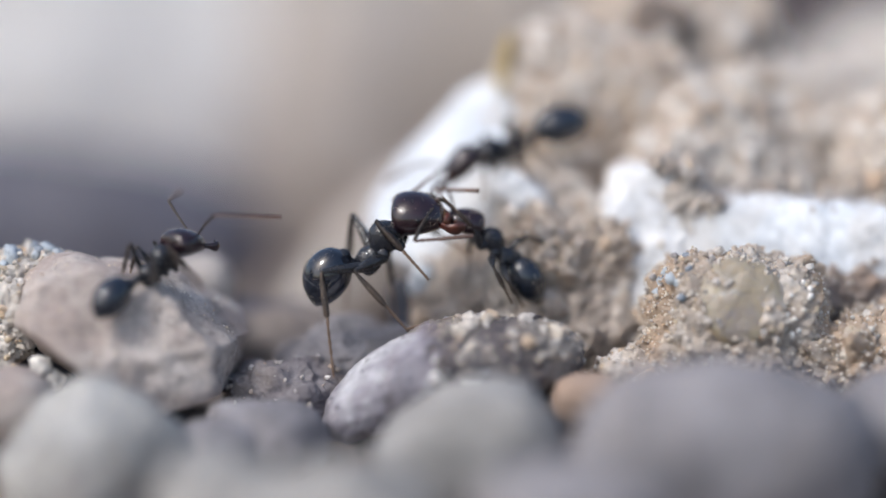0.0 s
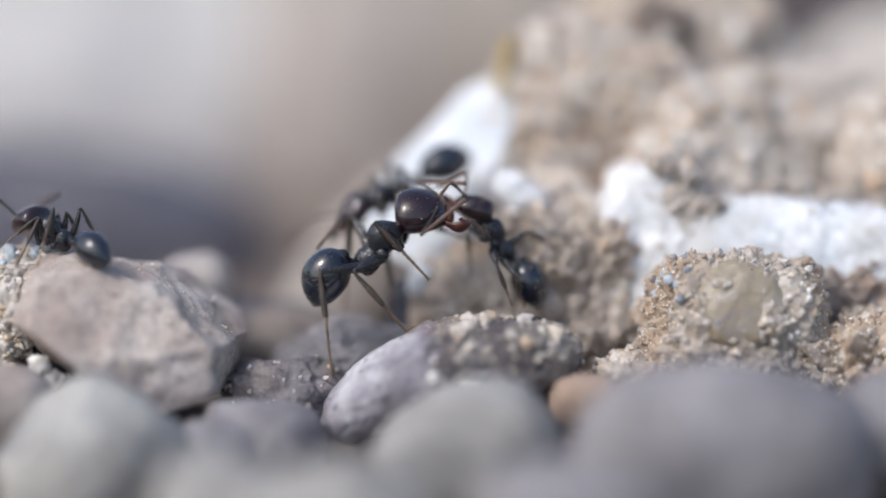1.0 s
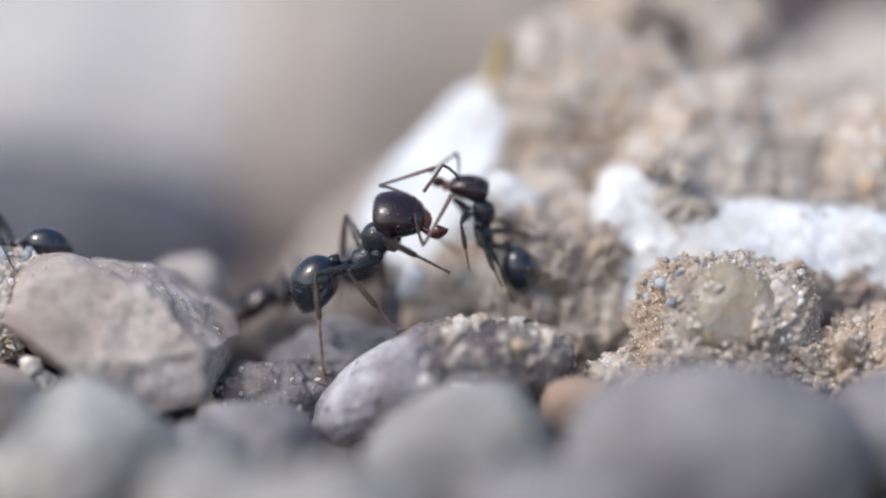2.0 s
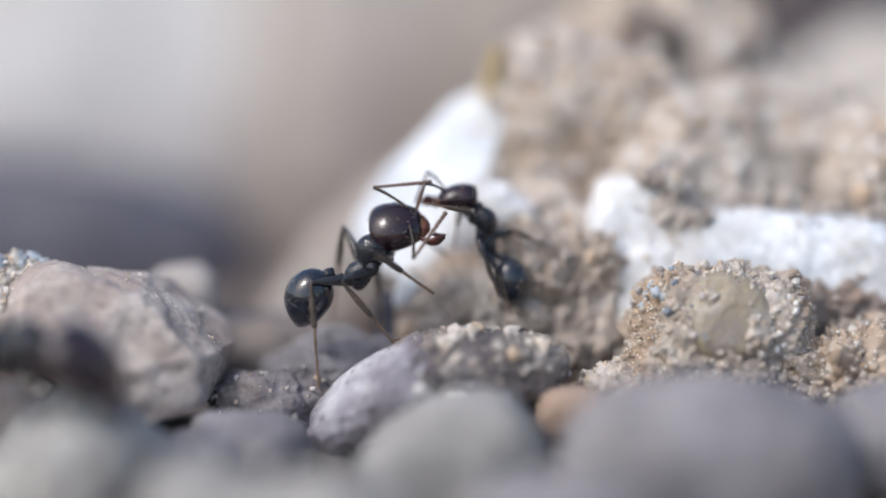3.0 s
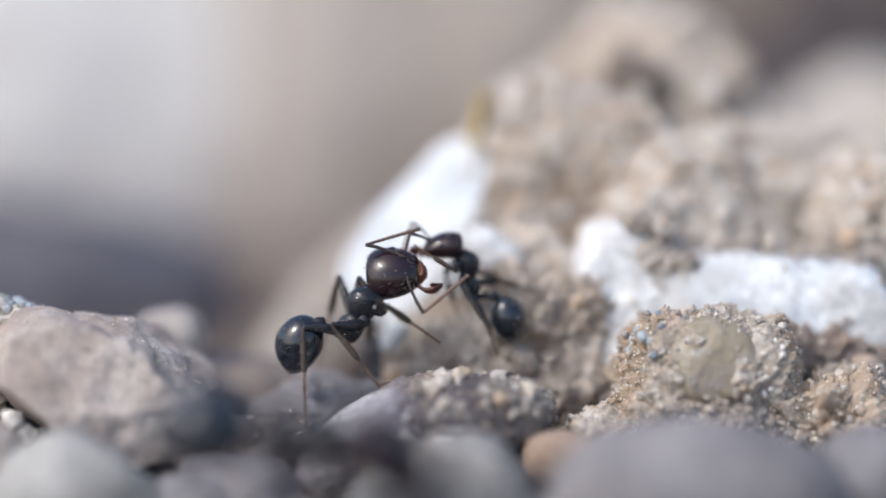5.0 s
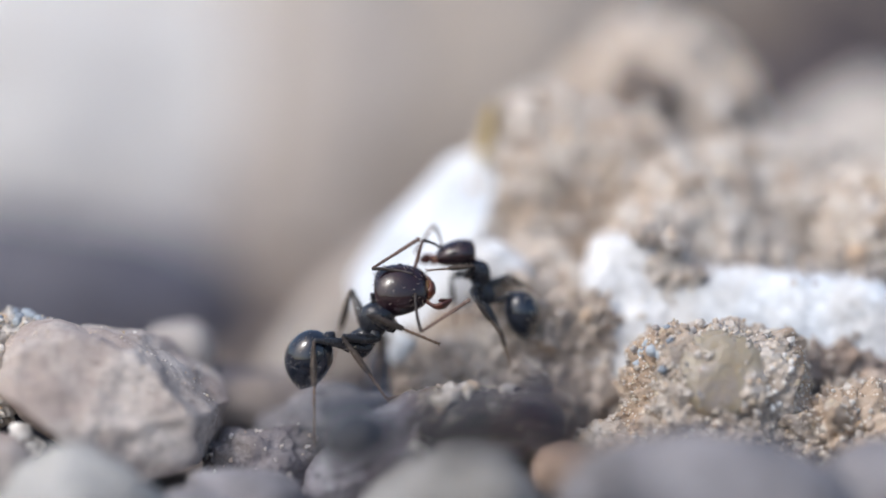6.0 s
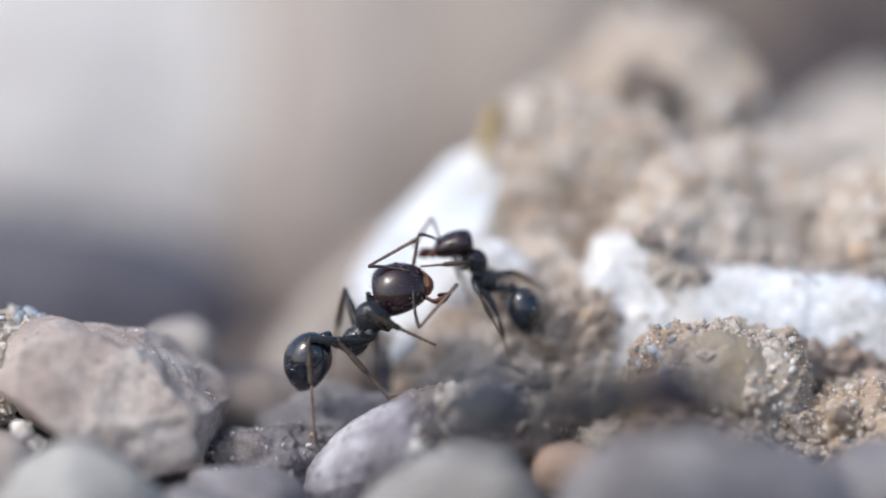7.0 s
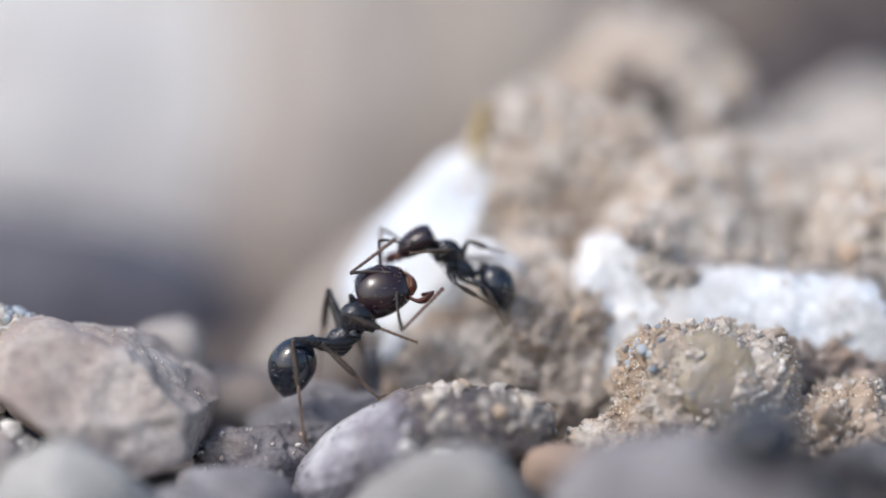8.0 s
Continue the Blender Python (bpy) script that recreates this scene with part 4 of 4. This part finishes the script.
MAJOR_THORAX = [
    (0, -2.24, 0.02, 6.08, 50), (0.5, -2.28, 0.02, 6.08, 50), (1, -2.24, 0.02, 6.09, 50), (1.5, -2.19, 0.03, 6.15, 50),
    (3, -2.15, 0, 5.99, 54), (3.5, -2.20, -0.01, 5.96, 54), (4, -2.11, -0.05, 5.77, 55), (4.5, -2.05, -0.05, 5.75, 55),
    (6, -1.87, -0.07, 5.65, 52), (6.5, -1.90, -0.07, 5.68, 50), (7, -2.09, -0.07, 5.66, 50), (7.5, -2.23, -0.06, 5.70, 50),
    (8, -2.27, -0.08, 5.63, 50),
]
MAJOR_HEAD = [
    (0, -0.88, 0.26, 7.23, 4, -5, 22), (0.5, -0.82, 0.27, 7.25, 4, -5, 23.5), (1, -0.73, 0.28, 7.33, 4, 0, 25), (1.5, -1.1, 0.28, 7.33, 0, 0, 30),
    (3, -1.16, 0.25, 7.17, 13, -10, 42), (3.5, -1.17, 0.26, 7.24, 12, -10, 50), (4, -0.93, 0.26, 7.23, 10, -10, 58), (4.5, -0.82, 0.25, 7.19, 10, -12, 58.25),
    (6, -0.8, 0.21, 7.01, 12, -12, 59), (6.5, -0.76, 0.22, 7.04, 12, -12, 59.25), (7, -0.92, 0.22, 7.02, 18, -12, 59.5), (7.5, -1.09, 0.22, 7.02, 22, -12, 59.75),
    (8, -1.13, 0.2, 6.94, 22, -12, 60),
]
NEAR_ELBOW = [
    (0, -1.23, -1.08, 6.70), (0.5, -1.27, -1.07, 6.74), (1, -0.94, -1.05, 6.83), (1.5, -0.83, -1.10, 6.60),
    (3, -0.98, -1.10, 6.58), (3.5, -0.92, -1.09, 6.63), (4, -0.14, -1.13, 6.44), (4.5, 0.46, -1.17, 6.25),
    (6, -0.21, -1.25, 5.90), (6.5, -0.60, -1.25, 5.91), (7, -0.56, -1.24, 5.95), (7.5, -0.61, -1.23, 6.01),
    (8, -0.69, -1.26, 5.85),
]
NEAR_TIP = [
    (0, 1.07, -0.88, 6.65), (0.5, 0.87, -0.75, 7.30), (1, 0.85, -0.61, 7.96), (1.5, 0.75, -0.55, 8.22),
    (3, 0.60, -0.62, 7.91), (3.5, 0.96, -0.56, 8.15), (4, 1.68, -0.69, 7.54), (4.5, 1.88, -0.72, 7.45),
    (6, 1.63, -0.83, 6.90), (6.5, 1.64, -0.85, 6.82), (7, 1.11, -0.72, 7.40), (7.5, 0.92, -0.70, 7.54),
    (8, 0.98, -0.76, 7.25),
]
FAR_ELBOW = [
    (0, -0.65, 2.22, 7.76),
    (0.5, -0.73, 2.24, 7.87),
    (1, -0.82, 2.02, 8.30),
    (1.5, -1.25, 1.40, 8.27),
    (3, -2.00, 0.11, 7.94),
    (3.5, -2.03, -0.02, 7.82),
    (4, -1.91, -0.06, 8.14),
    (4.5, -1.88, -0.05, 8.16),
    (6, -1.88, -0.17, 7.61),
    (6.5, -1.88, -0.16, 7.66),
    (7, -2.08, -0.18, 7.56),
    (7.5, -2.42, -0.21, 7.42),
    (8, -2.37, -0.22, 7.36),
]
FAR_TIP = [
    (0, 1.28, 0.62, 7.98), (0.5, 1.38, 0.69, 8.30), (1, 0.85, 0.68, 8.26), (1.5, 0.25, 0.79, 8.76),
    (3, 0.09, 0.78, 8.71), (3.5, 0, 0.81, 8.85), (4, 0.08, 0.81, 8.86), (4.5, 0.24, 0.77, 8.66),
    (6, -0.18, 0.79, 8.76), (6.5, 0.01, 0.78, 8.71), (7, -0.30, 0.78, 8.72), (7.5, -0.69, 0.79, 8.77),
    (8, -0.73, 0.78, 8.69),
]
FRONT_FOOT = [
    (0, -0.54, -0.90, 5.13), (0.5, -0.57, -0.90, 5.14), (1, -0.49, -0.90, 5.15), (1.5, 0.27, -0.82, 5.49),
    (3, 0.12, -0.92, 5.06), (3.5, -0.01, -0.89, 5.17), (4, 0.70, -0.71, 6.02), (4.5, 0.87, -0.90, 5.14),
    (6, 0.49, -0.86, 5.31), (6.5, 0.46, -0.88, 5.25), (7, 0.30, -0.88, 5.23), (7.5, 0, -0.86, 5.33),
    (8, 0.01, -0.86, 5.32),
]
FRONT_KNEE = [
    (0, -2.60, -2.09, 7.23), (0.5, -2.64, -2.09, 7.23), (1, -2.50, -2.09, 7.24), (1.5, -1.61, -2.14, 7.01),
    (3, -2.02, -2.20, 6.74), (3.5, -2.03, -2.18, 6.82), (4, -1.87, -2.19, 6.76), (4.5, -0.82, -2.25, 6.47),
    (6, -1.10, -2.23, 6.56), (6.5, -1.13, -2.24, 6.54), (7, -1.29, -2.23, 6.56), (7.5, -1.53, -2.23, 6.55),
    (8, -1.57, -2.24, 6.51),
]
FAR_FOOT = [
    (0, 0.91, 2.12, 5.38), (0.5, 1.00, 2.16, 5.57), (1, 1.38, 2.20, 5.79), (1.5, 1.19, 2.15, 5.51),
    (3, 0.62, 2.20, 5.79), (3.5, 0.79, 2.19, 5.74), (4, 0.41, 2.12, 5.41), (4.5, -1.65, 1.97, 4.70),
    (6, -1.43, 2.00, 4.84), (6.5, -1.52, 2.00, 4.85), (7, -1.69, 1.99, 4.79), (7.5, -1.83, 1.98, 4.74),
    (8, -1.92, 1.99, 4.78),
]
FAR_KNEE = [
    (0, -0.44, 1.70, 6.32), (0.5, -0.32, 1.72, 6.38), (1, -0.25, 1.72, 6.40), (1.5, -0.34, 1.75, 6.52),
    (3, -0.40, 1.83, 6.89), (3.5, -0.44, 1.84, 6.94), (4, -1.82, 1.79, 6.70), (4.5, -2.73, 1.72, 6.40),
    (6, -2.61, 1.75, 6.53), (6.5, -2.70, 1.75, 6.54), (7, -2.87, 1.75, 6.52), (7.5, -3.16, 1.72, 6.40),
    (8, -3.18, 1.72, 6.39),
]
MINOR_GASTER = [
    (0, 3.02, 0.94, 4.67, 300), (0.5, 3.15, 0.92, 4.54, 298), (1, 3.15, 0.92, 4.56, 296), (1.5, 3.12, 1.01, 5.00, 292),
    (3, 2.96, 1.02, 5.03, 282), (3.5, 2.91, 1.05, 5.18, 282), (4, 2.95, 1.02, 5.04, 284), (4.5, 3.15, 1.02, 5.04, 284),
    (6, 3.51, 1.21, 5.92, 286), (6.5, 3.48, 1.23, 6.03, 286), (7, 3.55, 1.23, 6.01, 288), (7.5, 3.61, 1.27, 6.21, 285),
    (8, 2.95, 1.40, 6.83, 298),
]
MINOR_THORAX = [
    (0, 1.93, 0.99, 5.85, 135), (0.5, 1.97, 1.04, 6.10, 128), (1, 1.97, 1.06, 6.18, 128), (1.5, 1.72, 1.16, 6.65, 106),
    (3, 1.98, 1.21, 6.87, 100), (3.5, 1.78, 1.23, 6.96, 98), (4, 1.65, 1.19, 6.81, 98), (4.5, 1.75, 1.21, 6.87, 100),
    (6, 1.99, 1.26, 7.11, 114), (6.5, 1.93, 1.29, 7.24, 118), (7, 1.88, 1.34, 7.49, 126), (7.5, 1.90, 1.32, 7.41, 126),
    (8, 1.34, 1.41, 7.83, 134),
]
MINOR_HEAD = [
    (0, 0.76, 0.99, 6.80, 165), (0.5, 1.19, 1.06, 7.14, 160), (1, 1.12, 1.09, 7.30, 160), (1.5, 1.22, 1.21, 7.83, 158),
    (3, 1.00, 1.25, 8.05, 182), (3.5, 0.87, 1.24, 7.98, 176), (4, 0.63, 1.21, 7.83, 176), (4.5, 0.85, 1.21, 7.85, 184),
    (6, 1.09, 1.27, 8.11, 186), (6.5, 1.20, 1.30, 8.28, 192), (7, 0.94, 1.32, 8.38, 192), (7.5, 0.92, 1.32, 8.38, 192),
    (8, -0.03, 1.34, 8.44, 208),
]
MINOR_FEET = {
    "near hind": [
    (0, 2.84, 0.35, 3.88), (0.5, 2.89, 0.35, 3.93), (1, 2.92, 0.35, 3.89), (1.5, 3.04, 0.35, 3.71),
    (3, 3.06, 0.35, 3.77), (3.5, 2.99, 0.35, 3.9), (4, 3.01, 0.35, 3.92), (4.5, 3.01, 0.35, 3.85),
    (6, 3.26, 0.35, 3.95), (7, 3.21, 0.35, 3.92), (7.5, 3.66, 0.35, 4.37), (8, 3.15, 0.4, 5.72),
    ],
    "near middle": [
    (0, 2.42, -0.20, 4.12), (0.5, 2.49, -0.19, 4.13), (1, 2.47, -0.20, 4.09), (1.5, 2.58, -0.16, 4.27),
    (3, 2.73, -0.21, 4.06), (3.5, 2.60, -0.12, 4.47), (4, 2.66, -0.14, 4.37), (4.5, 2.74, -0.11, 4.53),
    (6, 2.67, 0.10, 5.49), (6.5, 2.58, 0.08, 5.43), (7, 2.62, 0.09, 5.46), (7.5, 2.86, 0.05, 5.27),
    (8, 2.66, 0.30, 6.44),
    ],
    "near front": [
    (0, 0, 0.15, 7.84), (0.5, 0.31, 0.15, 7.7), (1, 0.45, 0.15, 7.48), (1.5, 1.39, 0.15, 5.34),
    (3, -0.17, 0.15, 8.07), (3.5, -0.06, 0.15, 8.14), (4, -0.13, 0.15, 8.28), (4.5, -0.09, 0.15, 8.25),
    (6, 0.12, 0.15, 7.73), (7, -0.15, 0.15, 7.83), (7.5, 0.04, 0.15, 7.5), (8, -0.16, 0.15, 8.32),
    ],
    "far front": [
    (0, 0.91, 1.58, 4.77), (0.5, 1.48, 1.59, 4.82), (1, 1.05, 1.59, 4.84), (1.5, 1.67, 1.83, 5.95),
    (3, 0.90, 1.87, 6.13), (3.5, 1.28, 1.75, 5.59), (4, 1.75, 1.66, 5.17), (4.5, 1.83, 1.66, 5.16),
    (6, 1.12, 1.73, 5.50), (6.5, 1.34, 1.87, 6.15), (7, 1.52, 1.92, 6.35), (7.5, 2.23, 1.84, 5.99),
    (8, 1.38, 2.02, 6.85),
    ],
    "far middle": [
    (0, 3.68, 2.67, 6.08), (0.5, 3.64, 2.69, 6.13), (1, 3.72, 2.69, 6.15), (1.5, 3.73, 2.71, 6.24),
    (3, 3.98, 2.64, 5.93), (3.5, 3.84, 2.68, 6.08), (4, 3.86, 2.73, 6.35), (4.5, 4.03, 2.69, 6.14),
    (6, 4.25, 2.78, 6.55), (6.5, 4.26, 2.79, 6.61), (7, 4.23, 2.82, 6.76), (7.5, 4.24, 2.81, 6.72),
    (8, 3.43, 2.98, 7.51),
    ],
    "far hind": [
    (0, 4.17, 1.9, 5.67), (0.5, 4.26, 1.9, 5.63), (1, 4.15, 1.9, 5.7), (1.5, 4.44, 1.9, 5.86),
    (3, 4.19, 1.9, 6.21), (3.5, 4.06, 1.9, 6.31), (4, 3.99, 1.9, 6.32), (4.5, 4.27, 1.9, 6.17),
    (6, 4.08, 1.9, 6.51), (7, 4.27, 1.9, 6.73), (7.5, 4.33, 1.9, 6.9), (8, 3.1, 1.9, 8.01),
    ],
}
MINOR_FRONT_KNEE = [
    (0, 1.8, 0.25, 7.01), (0.5, 0.85, 0.25, 6.36), (1, 1.28, 0.25, 6.68), (1.5, 0.97, 0.25, 6.76),
    (3, 1.25, 0.25, 7.76), (3.5, 1.06, 0.25, 7.53), (4, 1.05, 0.25, 7.49), (4.5, 0.98, 0.25, 7.33),
    (6, 1.53, 0.25, 7.91), (7, 1.61, 0.25, 8), (7.5, 1.33, 0.25, 7.74), (8, 0.66, 0.25, 8.49),
]
MINOR_FAR_KNEE = [
    (0, 3.27, 1.55, 5.86), (0.5, 3.41, 1.55, 5.75), (1, 3.19, 1.55, 5.9), (1.5, 3.16, 1.55, 6.47),
    (3, 3.22, 1.55, 7.03), (3.5, 3.15, 1.55, 6.98), (4, 3.14, 1.55, 6.96), (4.5, 3.18, 1.55, 6.92),
    (6, 3.39, 1.55, 7.43), (7, 3.64, 1.55, 7.66), (7.5, 3.6, 1.55, 7.41), (8, 2.46, 1.6, 8.7),
]
MINOR_NEAR_KNEE = [
    (0, 2.4, 0.35, 4.7), (0.5, 2.69, 0.35, 4.59), (1, 2.53, 0.35, 4.82), (1.5, 2.73, 0.35, 4.85),
    (3, 2.98, 0.35, 5.16), (3.5, 2.79, 0.35, 5.3), (4, 2.9, 0.35, 4.83), (4.5, 2.94, 0.35, 4.91),
    (6, 3.09, 0.35, 5.43), (7, 3.07, 0.35, 5.43), (7.5, 2.94, 0.35, 6.41), (8, 2.86, 0.4, 6.74),
]
LEFT_PATH = [
    (0, -9.99, -1.98, 5.83, 45, 22), (0.2, -10.88, -1.95, 5.94, 72, 24), (0.4, -11.45, -1.63, 6.04, 92, 22), (0.6, -12.35, -0.57, 6.42, 112, 16),
    (0.8, -13.23, -0.29, 6.45, 122, 10), (1, -13.69, -0.17, 6.54, 132, 6), (1.2, -14.41, -0.33, 6.29, 155, 2), (1.5, -14.77, -0.56, 6.26, 172, 0),
    (1.7, -15.07, -0.55, 6.3, 178, 0), (2.2, -16.75, 1.57, 5.69, 182, 0), (2.8, -19.06, 2.07, 5.15, 184, 0), (3.7, -18.96, 2.12, 5.4, 184, 0),
    (4.5, -19.11, 2.03, 4.97, 184, 0), (6, -19.18, 1.98, 4.72, 184, 0), (8, -19.26, 1.95, 4.6, 184, 0),
]
BACK_PATH = [
    (0, 2.07, 4.21, 8.73, 200, -18), (0.2, 1.02, 4.17, 8.57, 198, -18), (0.4, -0.2, 4.09, 8.17, 200, -21), (0.5, -1.02, 3.99, 7.73, 202, -23),
    (0.6, -1.54, 3.94, 7.49, 204, -18), (0.8, -1.84, 3.9, 7.3, 208, -20), (1, -1.89, 3.88, 7.18, 210, -22), (1.2, -1.95, 3.85, 7.07, 212, -24),
    (1.35, -2.53, 3.77, 6.67, 214, -25), (1.5, -3.05, 3.66, 6.15, 214, -25), (1.7, -3.77, 3.49, 5.36, 212, -22), (2.1, -5.5, 3.06, 3.34, 200, -12),
    (2.6, -8.86, 2.67, 1.54, 190, -5), (2.9, -10.83, 2.64, 1.4, 186, 0), (5, -14.26, 2.56, 1.02, 182, 0), (8, -18.27, 2.57, 1.09, 180, 0),
]
FRONT_PATH = [
    (0, -23.04, -6.83, 5.12, -20, 0), (2, -19, -7.1, 4.95, -20, 0), (2.6, -16.52, -7.3, 4.4, -18, -2), (3, -14.01, -7.75, 4.32, -18, -4),
    (3.2, -13.39, -8.12, 3.79, -18, -4), (3.5, -11.64, -8.56, 3.96, -16, -4), (3.8, -9.89, -8.85, 3.87, -15, -8), (4, -8.55, -9.19, 3.91, -14, -12),
    (4.2, -7.52, -9.77, 3.58, -12, -14), (4.5, -5.63, -10.17, 3.46, -8, -14), (4.7, -4.81, -10.85, 3.56, -4, -12), (5.8, 0.42, -15.16, 5.42, 6, 2),
    (6, 1.28, -15.02, 5.7, 8, 4), (6.5, 3.18, -14.84, 6.09, 10, 8), (6.8, 4.64, -14.98, 6.45, 8, 6), (7, 5.55, -15.14, 6.53, 6, 2),
    (7.2, 6.52, -15.54, 6.63, 4, 0), (7.4, 7.69, -15.93, 6.66, -4, -6), (7.6, 9.71, -16.26, 6.4, -8, -10), (7.8, 12.3, -16.46, 5.57, -14, -14),
    (8, 14.31, -16.26, 4.36, -20, -16),
]


def motions():
    feet = (at_steps(FRONT_FOOT), at_steps(FAR_FOOT), (-1.27, -1.47, 3.41), (-1.71, 1.84, 3.14), (-3.85, -1.90, 1.87), (-3.50, 2.32, 3.44))
    knees = (at_steps(FRONT_KNEE), at_steps(FAR_KNEE), (-3.25, -1.36, 5.36), (-1.92, 2.57, 4.64), (-4.74, -1.27, 5.32), (-4.19, 2.77, 6.51))
    feelers = ((at_steps(NEAR_ELBOW), at_steps(NEAR_TIP)), (at_steps(FAR_ELBOW), at_steps(FAR_TIP)))
    grapple(major, False, at_steps(MAJOR_GASTER), at_steps(MAJOR_THORAX), at_steps(MAJOR_HEAD), (2.1, 2.1, 1.0), feet, knees, feelers, (-2.2, 0, 2.9))
    feet = tuple(at_steps(rows) for rows in (MINOR_FEET["far front"], MINOR_FEET["near front"], MINOR_FEET["far middle"], MINOR_FEET["near middle"], MINOR_FEET["far hind"], MINOR_FEET["near hind"]))
    knees = ((1.09, 1.67, 6.18), at_steps(MINOR_FRONT_KNEE), (2.97, 2.52, 6.32), (1.82, -0.14, 5.33), at_steps(MINOR_FAR_KNEE), at_steps(MINOR_NEAR_KNEE))
    grapple(minor, True, at_steps(MINOR_GASTER), at_steps(MINOR_THORAX), at_steps(MINOR_HEAD), (1.75, 1.75, 1.1), feet, knees, None, (2.2, 1.2, 4.0))
    stride(left_ant, LEFT_PATH, (1.6, 1.35, 1.75), 0.85, 1.0, 1.7)
    stride(back_ant, BACK_PATH, (1.85, 1.35, 2.05), 1.0)
    stride(front_ant, FRONT_PATH, (2.8, 2.6, 3.2), 1.6)


motions()
